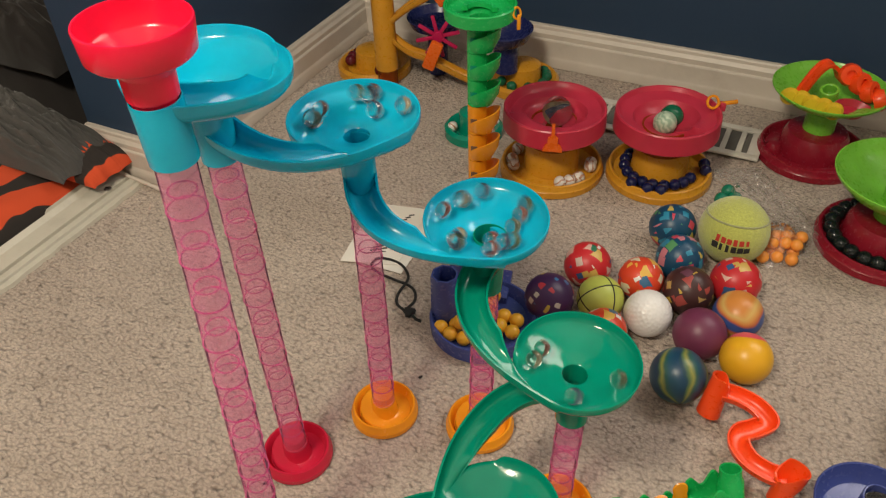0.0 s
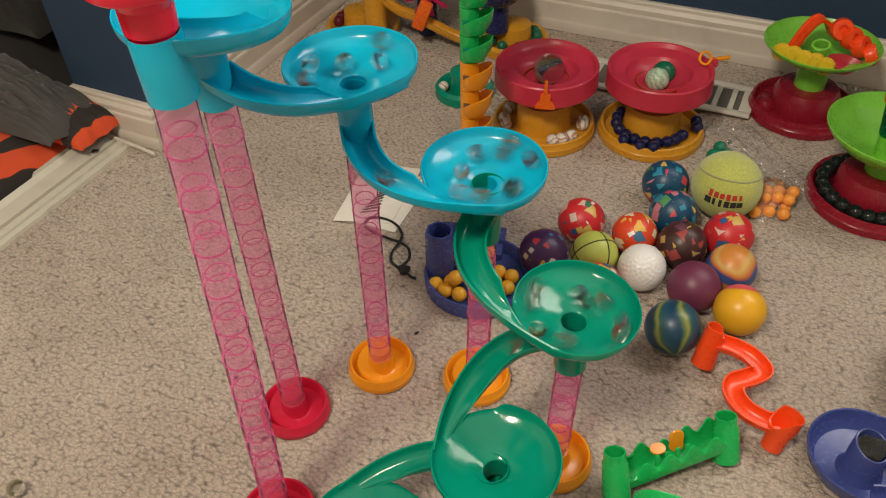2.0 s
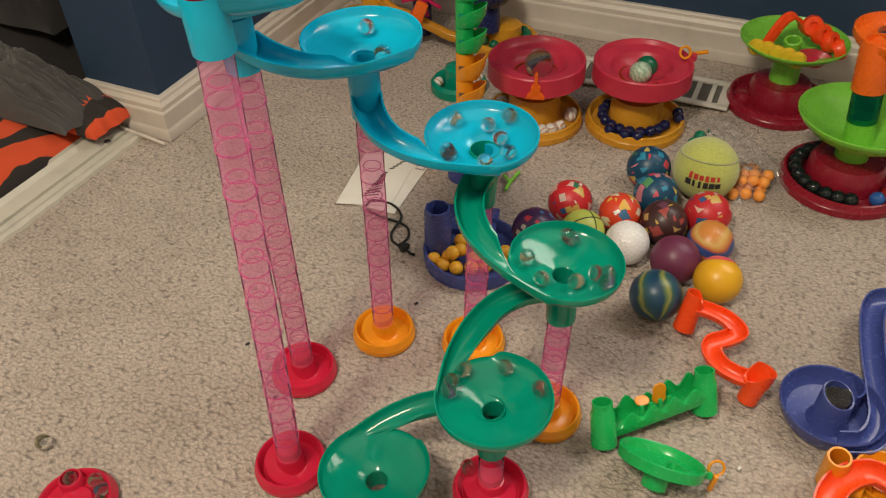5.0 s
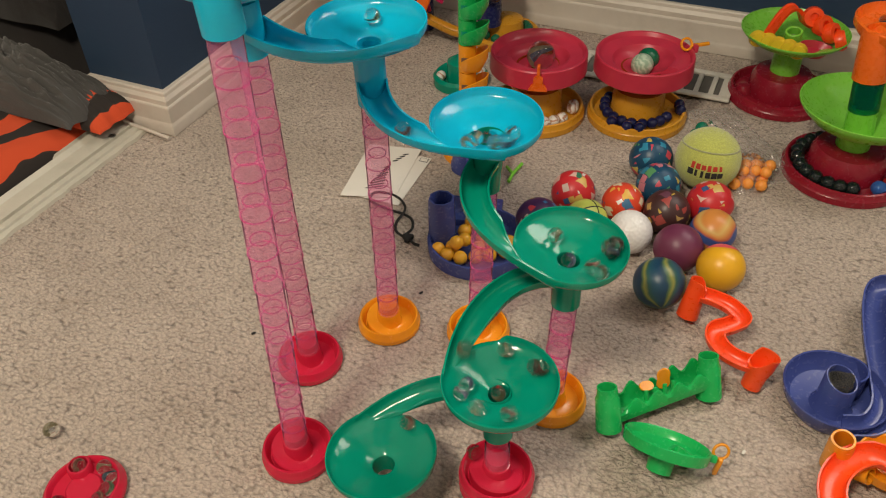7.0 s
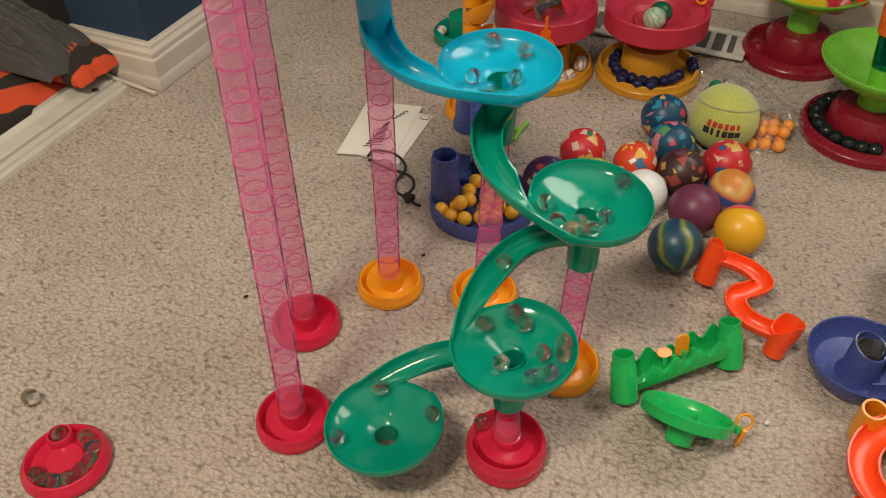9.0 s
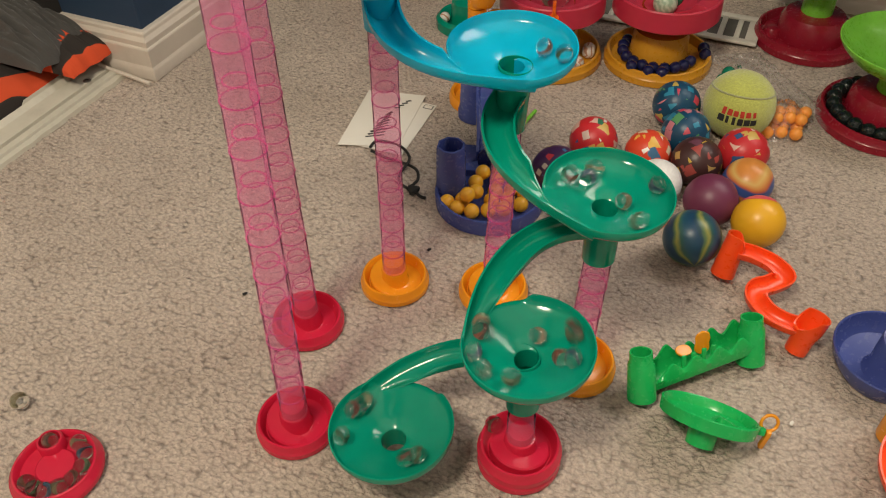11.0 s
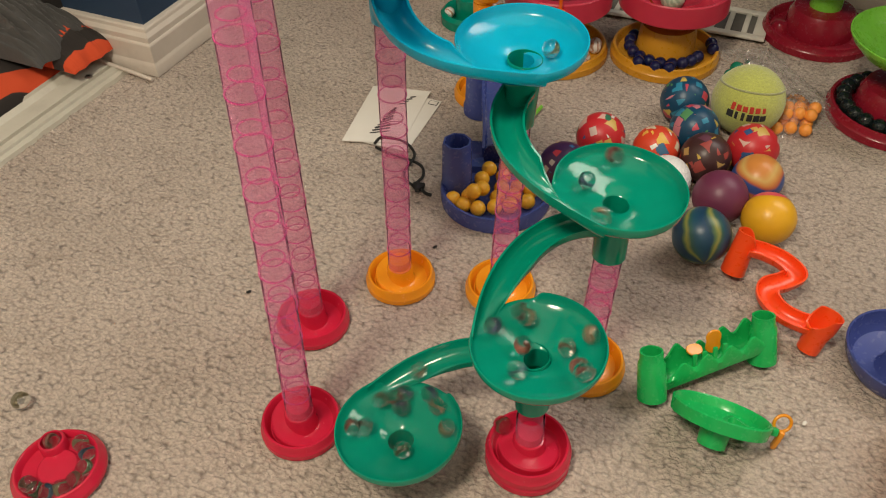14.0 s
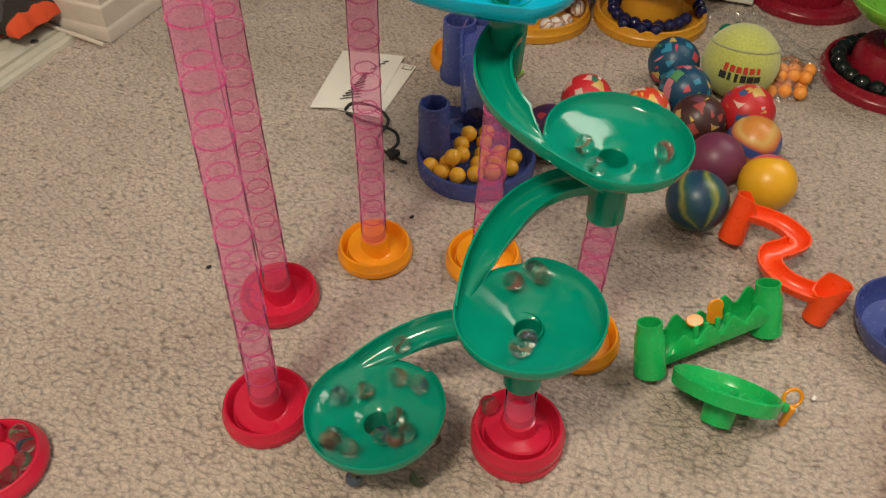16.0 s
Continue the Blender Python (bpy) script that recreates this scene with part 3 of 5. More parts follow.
# ---- marble run: curved chutes that end in shallow funnels ----

def chute_path(L, n=26):
    """Line of the channel's floor, from the sleeve at the origin to the funnel at (L, 0)."""
    a0, a1 = radians(-76), radians(-64)
    end = Vector((L + 0.0282 * math.cos(a1), 0.0282 * math.sin(a1), 0))
    p0, p1 = Vector((0.002, -0.004, 0)), Vector((0.046 * math.cos(a0), 0.046 * math.sin(a0), 0))
    p2 = end - Vector((0.046 * math.cos(radians(27)), 0.046 * math.sin(radians(27)), 0))
    out = []
    for k in range(n):
        t = k / (n - 1)
        p = p0 * (1 - t) ** 3 + p1 * 3 * t * (1 - t) ** 2 + p2 * 3 * t * t * (1 - t) + end * t ** 3
        p.z = 0.0185 * (1 - t) - 0.0068 * t - 0.0022 * max(0.0, t - 0.8) * 5
        out.append(p)
    return out


def chute(at, to, rim, tilt, low, reach, material, colour, what):
    """Sleeve, channel and funnel in one moulding."""
    L = math.hypot(to[0] - at[0], to[1] - at[1])
    t = thing("funnel_chute", pose(to[0], to[1], rim, tilt[0], tilt[1], 0) @ pose(0, 0, 0, 0, 0, math.degrees(math.atan2(to[1] - at[1], to[0] - at[0]))) @ pose(-L, 0, 0),
              "glossy %s chute curling into a round funnel, %s" % (colour, what), "marble chute", "funnel chutes of the run")
    part("sleeve", lathe([(0.0096, low + 0.0005), (0.0106, low), (0.0107, reach - 0.0008), (0.0105, reach), (0.0100, reach), (0.0097, reach - 0.0028)], 44), material, t)
    w, h, wall = 0.0176, 0.0098, 0.0014

    def section(s):
        hi = h * (1 - 0.25 * s)
        ho = h * (1 - 0.12 * s)
        gone = min(1.0, max(0.0, (s - 0.56) / 0.40))
        inner_h = hi * max(-0.40, 1 - gone * 2.6)
        q = -w / 2 + (w - 0.0045) * gone
        mid, half = (q + w / 2) / 2, (w / 2 - q) / 2
        inside, outside = [], []
        for i in range(13):
            c = math.cos(math.pi * i / 12)
            top = ho if c > 0 else inner_h
            sink = (1 - math.sin(math.pi * i / 12) ** 0.8)
            inside.append((mid + half * c, top * sink))
            outside.append((mid + (half + wall * (1 if c > 0 else 1 - 0.6 * gone)) * c, top * sink - (0 if i in (0, 12) else wall)))
        return inside + outside[::-1]
    part("channel", sweep(chute_path(L), section), material, t)
    lo, hi = radians(-152), radians(-76)

    def open_side(a, r, z):
        a = (a + math.pi) % (2 * math.pi) - math.pi
        ease = min(1.0, max(0.0, min(a - lo, hi - a) / radians(7)))
        if z > -0.0052:
            z = z * (1 - ease) - 0.0054 * ease
        return r, z
    part("funnel", lathe([(0.0092, -0.0300), (0.0094, -0.0168), (0.0350, -0.0085), (0.0390, -0.0066), (0.0402, -0.0045), (0.0406, -0.0004), (0.0403, 0.0006), (0.0396, 0.0006),
                          (0.0391, -0.0004), (0.0385, -0.0040), (0.0365, -0.0060), (0.0280, -0.0092), (0.0180, -0.0121), (0.0092, -0.0141), (0.0082, -0.0150), (0.0078, -0.0300)], 96, True, open_side), material, t, at=pose(L, 0, 0) @ Matrix.Diagonal((0.96, 0.96, 1, 1)))
    return t, L


CHUTES = []
for k in range(6):
    blue = k < 3
    CHUTES.append(chute(POSTS[k], POSTS[k + 1], RIMS[k], TILTS[k], 0.008 if k in (1, 2) else 0.0, 0.029 if k == 0 else RIMS[k - 1] - RIMS[k] - 0.0172, CYAN if blue else GREEN, "sky-blue" if blue else "deep green",
                        ("topmost level", "upper level", "middle level", "middle level", "lower level", "over carpet")[k]))


# ---- balls on the carpet ----
def rubber_ball(name, x, y, r, material, label, turn=(0, 0, 0), group="bouncy balls on the carpet", bm=None):
    ob = part(name, bm or ball_mesh(r, 40, 26), material, angle=180)
    ob.matrix_world = pose(x, y, r - 0.0008, *turn)
    return tagged(ob, label, "ball", group)


WHITE, CREAM = (0.75, 0.73, 0.70), (0.72, 0.60, 0.38)
C_BLUE = confetti("confetti_blue", (0.005, 0.060, 0.13), [(0.60, 0.45, 0.10), (0.55, 0.06, 0.10), (0.03, 0.25, 0.40), (0.10, 0.30, 0.12), (0.55, 0.20, 0.25)], 92, 0.32)
C_RED = confetti("confetti_red", (0.55, 0.022, 0.030), [WHITE, (0.04, 0.10, 0.25), (0.60, 0.40, 0.10), (0.60, 0.45, 0.40), (0.70, 0.45, 0.38), (0.03, 0.18, 0.10)], 86, 0.32)
C_REDOR = confetti("confetti_orange_red", (0.68, 0.060, 0.022), [WHITE, (0.75, 0.45, 0.08), (0.70, 0.62, 0.45), (0.05, 0.15, 0.28)], 92, 0.34)
C_PURPLE = confetti("confetti_purple", (0.055, 0.018, 0.085), [(0.50, 0.04, 0.06), (0.05, 0.20, 0.40), (0.55, 0.50, 0.45), (0.55, 0.40, 0.05)], 105, 0.22)
C_BROWN = confetti("confetti_brown", (0.055, 0.022, 0.022), [(0.55, 0.38, 0.06), (0.35, 0.06, 0.05), (0.45, 0.30, 0.10), (0.14, 0.05, 0.08)], 88, 0.31)
SWIRL_BALL = swirled("swirl_orange_blue", [(0.06, (0.04, 0.09, 0.30)), (0.16, (0.55, 0.14, 0.06)), (0.34, (0.66, 0.30, 0.08)), (0.62, (0.66, 0.44, 0.14)), (0.9, (0.62, 0.24, 0.05))], 6, (1, 1, 1.6))
MELON = melon_skin()
PLUM = painted("plum_rubber", (0.155, 0.030, 0.075), 0.42, (0.2, 0.1, 0.12), 0.2, 40, 0.1)
SUN = painted("yellow_rubber", (0.80, 0.42, 0.018), 0.34, (0.7, 0.3, 0.05), 0.2, 30, 0.1)
ROSE = painted("pink_rubber", (0.78, 0.10, 0.14), 0.36, (0.6, 0.1, 0.1), 0.2, 30, 0.1)
NEON = painted("neon_rubber", (0.55, 0.62, 0.12), 0.36, (0.4, 0.5, 0.1), 0.2, 30, 0.1)
GOLF = painted("golf_white", (0.82, 0.81, 0.80), 0.30, (0.5, 0.5, 0.5), 0.1, 40, 0.02)

rubber_ball("confetti_ball", 0.2525, 0.7795, 0.0232, C_BLUE, "dark blue rubber ball with coloured confetti chips", (20, 40, 10))
rubber_ball("confetti_ball", 0.2590, 0.7335, 0.0226, C_BLUE, "blue confetti rubber ball touching the plum and brown balls", (80, 15, 120))
rubber_ball("confetti_ball", 0.3085, 0.7075, 0.0230, C_RED, "bright red confetti rubber ball beside the tennis ball", (10, 70, 30))
rubber_ball("confetti_ball", 0.1735, 0.7085, 0.0224, C_RED, "bright red rubber ball with white and blue chips", (60, 10, 80))
rubber_ball("confetti_ball", 0.2235, 0.6985, 0.0210, C_REDOR, "orange-red rubber ball with white and yellow chips", (0, 30, 200))
rubber_ball("confetti_ball", 0.2660, 0.6885, 0.0226, C_BROWN, "dark brown rubber ball with yellow chips", (45, 0, 45))
rubber_ball("confetti_ball", 0.1425, 0.6575, 0.0226, C_PURPLE, "dark purple rubber ball with small bright chips", (15, 25, 60))
rubber_ball("swirl_ball", 0.3080, 0.6645, 0.0220, SWIRL_BALL, "orange, cream and blue marbled rubber ball", (30, 60, 10))
rubber_ball("plum_ball", 0.2745, 0.6345, 0.0228, PLUM, "plain plum-purple rubber ball")
rubber_ball("swirl_ball", 0.2560, 0.5830, 0.0232, MELON, "dark blue and green striped marbled rubber ball", (118, 0, 8))
rubber_ball("striped_ball", 0.1935, 0.6255, 0.0204, C_REDOR, "small orange and red patterned ball under the green funnel", (30, 30, 0))


def half_ball(r, up):
    bm = ball_mesh(r, 40, 26)
    gone = [v for v in bm.verts if (v.co.z < -1e-4 if up else v.co.z > 1e-4)]
    bmesh.ops.delete(bm, geom=gone, context="VERTS")
    return bm


two_tone = thing("two_tone_ball", pose(0.3115, 0.6135, 0.0209, -56, 4, 0), "yellow rubber ball with a pink cap half", "ball", "bouncy balls on the carpet")
part("yellow_half", ball_mesh(0.0217, 40, 26), SUN, two_tone, angle=180)
part("pink_cap", lathe([(0.02190 * math.cos(a), 0.02190 * math.sin(a)) for a in [radians(42 + 48 * i / 10) for i in range(11)]], 40, False), ROSE, two_tone, "pink half", angle=180)

basket = thing("toy_basketball", pose(0.1880, 0.6645, 0.0207, 15, 20, 30), "small neon yellow-green ball with black basketball lines", "ball", "bouncy balls on the carpet")
part("skin", ball_mesh(0.0215, 40, 26), NEON, basket, angle=180)
for turn in ((0, 0, 0), (90, 0, 0), (90, 0, 90)):
    part("line", lathe([(0.0212, -0.0006), (0.02172, -0.0006), (0.02172, 0.0006), (0.0212, 0.0006)], 56), PRINT, basket, at=pose(0, 0, 0, *turn))


def golf_mesh(r):
    bm = bmesh.new()
    bmesh.ops.create_icosphere(bm, subdivisions=6, radius=1)
    n = 330
    i = np.arange(n) + 0.5
    phi, th = np.arccos(1 - 2 * i / n), np.pi * (1 + 5 ** 0.5) * i
    spots = np.stack([np.cos(th) * np.sin(phi), np.sin(th) * np.sin(phi), np.cos(phi)], 1)
    for v in bm.verts:
        d = math.acos(min(1, float((spots @ np.array(v.co)).max())))
        k = max(0.0, 1 - (d / 0.088) ** 2)
        v.co *= r * (1 - 0.020 * k)
    return bm


golf = thing("golf_ball", pose(0.2305, 0.6535, 0.0206, 20, 10, 0), "white dimpled golf ball", "ball", "bouncy balls on the carpet")
part("shell", golf_mesh(0.02135), GOLF, golf, angle=180)

# tennis ball with its seam and printed marks
tennis = thing("tennis_ball", pose(0.3090, 0.7715, 0.0325, 0, 0, 0), "large fuzzy yellow-green tennis ball with worn print", "ball", "bouncy balls on the carpet")
part("felt_cover", ball_mesh(0.0335, 48, 30), felt("tennis_felt", (0.62, 0.67, 0.15)), tennis, angle=180)
part("seam", lathe([(0.0290 + 0.0010 * math.cos(i), 0.0166 + 0.0010 * math.sin(i)) for i in (0, 1.05, 2.1, 3.14, 4.2, 5.2)], 56), felt("tennis_seam", (0.42, 0.44, 0.20)), tennis, at=pose(0, 0, 0, -13, 3, 0))


def mark_on_ball(r, az, el, wide, tall):
    """A small printed bar lying on a ball."""
    bm = bmesh.new()
    rows = []
    for i in range(5):
        e = radians(el + tall * (i / 4 - 0.5))
        rows.append([bm.verts.new((r * math.cos(e) * math.cos(radians(az + wide * (j / 4 - 0.5))), r * math.cos(e) * math.sin(radians(az + wide * (j / 4 - 0.5))), r * math.sin(e))) for j in range(5)])
    for r0, r1 in zip(rows, rows[1:]):
        for j in range(4):
            bm.faces.new((r0[j], r0[j + 1], r1[j + 1], r1[j]))
    return bm


TENNIS_RED = plain("print_red", (0.55, 0.05, 0.03), 0.9)
for k, (w, h) in enumerate(((5, 12), (6, 10), (6, 9), (5, 11), (6, 9), (4, 9))):
    part("print_mark", mark_on_ball(0.03372, -124 + k * 10.0, 17 - 0.3 * k, w * 1.3, h), TENNIS_RED, tennis, "faded red printed mark")
for k, (w, h) in enumerate(((9, 13), (4, 14), (4, 15), (7, 13), (8, 12), (8, 11))):
    part("print_mark", mark_on_ball(0.03372, -126 + k * 10.4, 4 - 0.3 * k, w * 1.2, h * 0.9), PRINT, tennis, "faded black printed mark")

# ---- printed cards and the black cord ----
card_bm = bmesh.new()
low = [card_bm.verts.new((x, y, 0.0014)) for x, y in ((-0.067, 0.693), (-0.008, 0.697), (0.003, 0.791), (-0.059, 0.793))]
high = [card_bm.verts.new((v.co.x, v.co.y, 0.0021)) for v in low]
card_bm.faces.new(low)
card_bm.faces.new(high)
for k in range(4):
    card_bm.faces.new((low[k], low[(k + 1) % 4], high[(k + 1) % 4], high[k]))
card = part("card", card_bm, PAPER)
card.matrix_world = pose(-0.0045, 0.0015, 0)
tagged(card, "white folded instruction card lying on the carpet", "card")
under = part("card", block(0.060, 0.092, 0.0006, 0), PAPER)
under.matrix_world = pose(-0.0260, 0.7385, 0.0004, 0, 0, -12)
tagged(under, "white printed card half under another card", "card")
mark = part("print_mark", block(0.010, 0.007, 0.0002, 0), PRINT, under, "small black box mark", at=pose(0.023, 0.040, 0.0006))
part("print_mark", block(0.0084, 0.0054, 0.0002, 0), PAPER, under, at=pose(0.023, 0.040, 0.00085))
for k in range(9):
    part("print_line", block(0.0017 + 0.0006 * (k % 3), 0.019 - 0.0012 * k, 0.0002, 0), PRINT, card, "black printed bar", at=pose(-0.034 + 0.0007 * k, 0.712 + 0.0050 * k, 0.0022, 0, 0, -72 + 5 * k))
for k in range(4):
    part("print_line", block(0.006, 0.0020, 0.0002, 0), PRINT, card, "black printed bar", at=pose(-0.022 + 0.003 * k, 0.764 + 0.0046 * k, 0.0022, 0, 0, 20))
cord = thing("cord", pose(-0.0025, 0, 0), "thin black looped cord with a knot on the carpet", "cord")
part("strand", rod(curve_points([(-0.036, 0.693, 0.003), (-0.032, 0.702, 0.004), (-0.020, 0.704, 0.003), (-0.006, 0.699, 0.002), (0.004, 0.685, 0.003), (0.006, 0.672, 0.005), (0.001, 0.657, 0.002), (0.004, 0.643, 0.003), (0.012, 0.636, 0.003)], 8), 0.0014, 7), CORD_BLACK, cord)
part("strand", rod(curve_points([(-0.034, 0.689, 0.002), (-0.022, 0.682, 0.002), (-0.006, 0.676, 0.002), (0.006, 0.672, 0.002), (0.016, 0.663, 0.003), (0.019, 0.651, 0.002), (0.014, 0.637, 0.003)], 8), 0.0014, 7), CORD_BLACK, cord)
part("knot", lathe([(0, 0), (0.004, 0.0006), (0.0058, 0.003), (0.005, 0.0058), (0.002, 0.0072), (0, 0.0074)], 10, False, lambda a, r, z: (r * (1 + 0.25 * math.sin(3 * a)), z)), CORD_BLACK, cord, at=pose(0.018, 0.6335, 0))
part("strand", rod([(0.018, 0.634, 0.003), (0.026, 0.627, 0.002), (0.031, 0.626, 0.0015)], 0.0016, 6), CORD_BLACK, cord)

# ---- blue ball dispenser ----
disp = thing("ball_dispenser", pose(0.0855, 0.6395, 0), "violet-blue plastic ball dispenser with tubes and a round tray", "toy")
part("tray", lathe([(0, 0), (0.0485, 0), (0.0490, 0.013), (0.0480, 0.0150), (0.0462, 0.0150), (0.0448, 0.0135), (0.0410, 0.0048), (0, 0.004)], 64, False, lambda a, r, z: (r, z)), BLUE, disp, at=pose(0, -0.006, 0))
part("front_tube", lathe([(0.0112, 0.006), (0.0140, 0.004), (0.0128, 0.056), (0.0122, 0.0575), (0.0108, 0.0575), (0.0104, 0.055)], 8), BLUE, disp, "eight-sided blue tube", at=pose(-0.0345, -0.006, 0, 0, 0, 22.5), angle=50)
part("back_tube", lathe([(0.0135, 0.0), (0.0185, 0.0), (0.0185, 0.008), (0.0168, 0.012), (0.0155, 0.050), (0.0150, 0.058), (0.0128, 0.058), (0.0125, 0.052)], 40), BLUE, disp, at=pose(-0.030, 0.128, 0))
arch = curve_points([(-0.012, 0.134, 0.050), (-0.014, 0.110, 0.050), (-0.012, 0.085, 0.044), (-0.007, 0.055, 0.030), (-0.005, 0.036, 0.016)], 8)
part("slide", sweep(arch, [(-0.013, -0.004), (0.013, -0.004), (0.013, 0.006), (0.0105, 0.007), (0.0085, 0.0), (-0.0085, 0.0), (-0.0105, 0.007), (-0.013, 0.006)]), BLUE, disp)
part("wall", slab(0.0045, 0.0085, 0.020, 0.142, 0.004, 0.050, 0.0015), BLUE, disp)
part("wall", slab(-0.030, 0.014, 0.140, 0.144, 0.040, 0.055, 0.0015), BLUE, disp)
part("gate", lathe([(0, 0), (0.011, 0), (0.011, 0.003), (0, 0.003)], 28, False), NAVY, disp, at=pose(-0.005, 0.032, 0.018, 78, 0, 5))
part("floor_plate", slab(-0.044, 0.018, 0.020, 0.060, 0.002, 0.012, 0.0015), BLUE, disp)
YB = 0.0068
spots = [(-0.036, -0.040, 0), (-0.026, -0.047, 0), (-0.013, -0.050, 0), (-0.023, -0.034, 0), (-0.018, -0.040, 1), (-0.012, -0.028, 0.5), (-0.014, -0.014, 0.5), (-0.009, -0.002, 0.8),
         (0.001, -0.046, 0), (0.002, -0.032, 0), (0.004, -0.018, 0), (0.004, -0.004, 0.2), (0.014, -0.042, 0), (0.016, -0.028, 0), (0.018, -0.014, 0), (0.005, 0.008, 0.4), (0.028, -0.034, 0), (0.030, -0.018, 0)]
for k, (x, y, s) in enumerate(spots):
    ob = part("plastic_ball", ball_mesh(YB, 22, 14), BALL_YELLOW, angle=180)
    ob.matrix_world = pose(0.0865 + x, 0.650 + y * 0.94, 0.0045 + YB + s * 0.0105)
    tagged(ob, "small amber-yellow plastic ball in the blue tray", "ball", "yellow balls in the tray")


# ---- toys by the back wall ----
def wide_base(parent, material, r=0.058, h=0.013, hub=0.030, hub_h=0.030, hub_material=None):
    part("base", lathe([(0, 0), (r, 0), (r, h * 0.5), (r - 0.0015, h * 0.62), (r - 0.0022, h), (r - 0.004, h + 0.0008), (r - 0.0055, h), (r - 0.0085, h * 0.42), (hub + 0.004, h * 0.38), (hub + 0.001, h * 0.5), (0, h * 0.5)], 64, False), material, parent)
    part("drum", lathe([(hub + 0.0015, h * 0.5), (hub, hub_h * 0.8), (hub - 0.004, hub_h), (hub * 0.55, hub_h * 1.06), (0, hub_h * 1.06)], 48, False), hub_material or material, parent)


def funnel_toy(x, y, turn, label):
    t = thing("funnel_toy", pose(x, y, 0, 0, 0, turn), label, "toy", "red funnel toys by the wall")
    wide_base(t, MUSTARD, 0.0585, 0.014, 0.030, 0.042)
    part("drum_wall", lathe([(0.0265, 0.040), (0.029, 0.040), (0.0255, 0.066), (0.0235, 0.066)], 48), AMBER_CLEAR, t, "clear amber drum")

    def spiral(a, r, z):
        k = ((a / (2 * math.pi)) % 1.0)
        if 0.026 < r < 0.0475:
            z += 0.006 * (1 - k) - 0.002
            r = r + 0.005 * (k - 0.5)
        return r, z
    part("funnel", lathe([(0.020, 0.058), (0.046, 0.060), (0.0555, 0.0605), (0.0568, 0.062), (0.0560, 0.0825), (0.0548, 0.0838), (0.0530, 0.0832), (0.0505, 0.0790), (0.0460, 0.0765), (0.0400, 0.0755), (0.0360, 0.0745), (0.0335, 0.0700), (0.0300, 0.0665), (0.012, 0.0620), (0.009, 0.0580)], 80, True, spiral), CRIMSON, t)
    return t


toy_a = funnel_toy(0.1200, 0.8940, 200, "crimson funnel dish on a mustard-yellow base with pale marbles")
part("latch", sweep([(0, -0.002, 0), (0, 0.002, 0)], [(-0.007, 0), (0.007, 0), (0.005, 0.004), (0.0035, 0.005), (0.0035, 0.010), (0.0012, 0.012), (0.0010, 0.022), (-0.0010, 0.022), (-0.0012, 0.012), (-0.0035, 0.010), (-0.0035, 0.005), (-0.005, 0.004)]), ORANGE, toy_a, "orange latch", at=pose(0, 0, 0, 0, 0, -200) @ pose(0.004, -0.0590, 0.0640, 0, 0, 0) @ Matrix.Diagonal((1.5, 1.5, 1.4, 1)))
toy_b = funnel_toy(0.2400, 0.9025, 320, "crimson funnel dish on a mustard-yellow base with navy marbles")
part("paddle", ring(0.0052, 0.0078, -0.0012, 0.0012, 28), YELLOW, toy_b, "yellow ring paddle", at=pose(0, 0, 0, 0, 0, -320) @ pose(0.0455, 0.016, 0.0885, 60, 10, 20))
part("paddle_stem", block(0.020, 0.0040, 0.0040, 0.0012), YELLOW, toy_b, at=pose(0, 0, 0, 0, 0, -320) @ pose(0.062, 0.020, 0.0850, 0, -8, 10))
part("hinge", block(0.006, 0.009, 0.009, 0.0015), CRIMSON, toy_b, at=pose(0, 0, 0, 0, 0, -320) @ pose(0.0560, 0.0175, 0.0790, 0, 0, 10))


def loose_marble(x, y, z, r, material, label, group, swirl=None):
    ob = part("marble", ball_mesh(r, 26, 16), material, angle=180)
    ob.matrix_world = pose(x, y, z + r, random.uniform(0, 360), random.uniform(0, 360), 0)
    if swirl is not None:
        pts = [(r * 0.42 * math.cos(2.2 * s), r * 0.42 * math.sin(2.2 * s), r * 0.72 * s) for s in [i / 8 - 1 for i in range(17)]]
        part("swirl", sweep(pts, [(-r * 0.24, 0), (0, r * 0.10), (r * 0.24, 0), (0, -r * 0.10)], flat=False), swirl, ob, "coloured glass vane")
    return tagged(ob, label, "marble", group)


def marble_ring(cx, cy, z, radius, angles, r, material, label, group):
    for a in angles:
        loose_marble(cx + radius * math.cos(radians(a)), cy + radius * math.sin(radians(a)), z, r, material, label, group)


marble_ring(0.1200, 0.8940, 0.0058, 0.0445, (158, 186, 202, 288, 302, 318, 352, 2, 128), 0.0070, WHITE_GLASS, "milky white swirled glass marble in a yellow base", "white marbles in the base")
marble_ring(0.2400, 0.9025, 0.0058, 0.0385, (150, 168, 187, 206, 224, 242, 260, 278, 296, 312, 330), 0.0066, NAVY_GLASS, "dark navy glass marble in a yellow base", "navy marbles in the base")
marble_ring(0.2400, 0.9025, 0.0075, 0.0500, (234, 256, 272, 356, 10), 0.0066, NAVY_GLASS, "dark navy glass marble on the yellow rim channel", "navy marbles in the base")
big = loose_marble(0.1220, 0.9015, 0.0560, 0.0165, MARBLE_GLASS, "large clear glass marble with coloured vanes in a red dish", "balls in the red dishes", SWIRLS[3])
part("swirl", sweep([(0.006 * math.cos(s), 0.006 * math.sin(s), 0.010 * (s - 1)) for s in [i / 6 for i in range(13)]], [(-0.005, 0), (0, 0.002), (0.005, 0), (0, -0.002)], flat=False), SWIRLS[2], big, "blue glass vane")
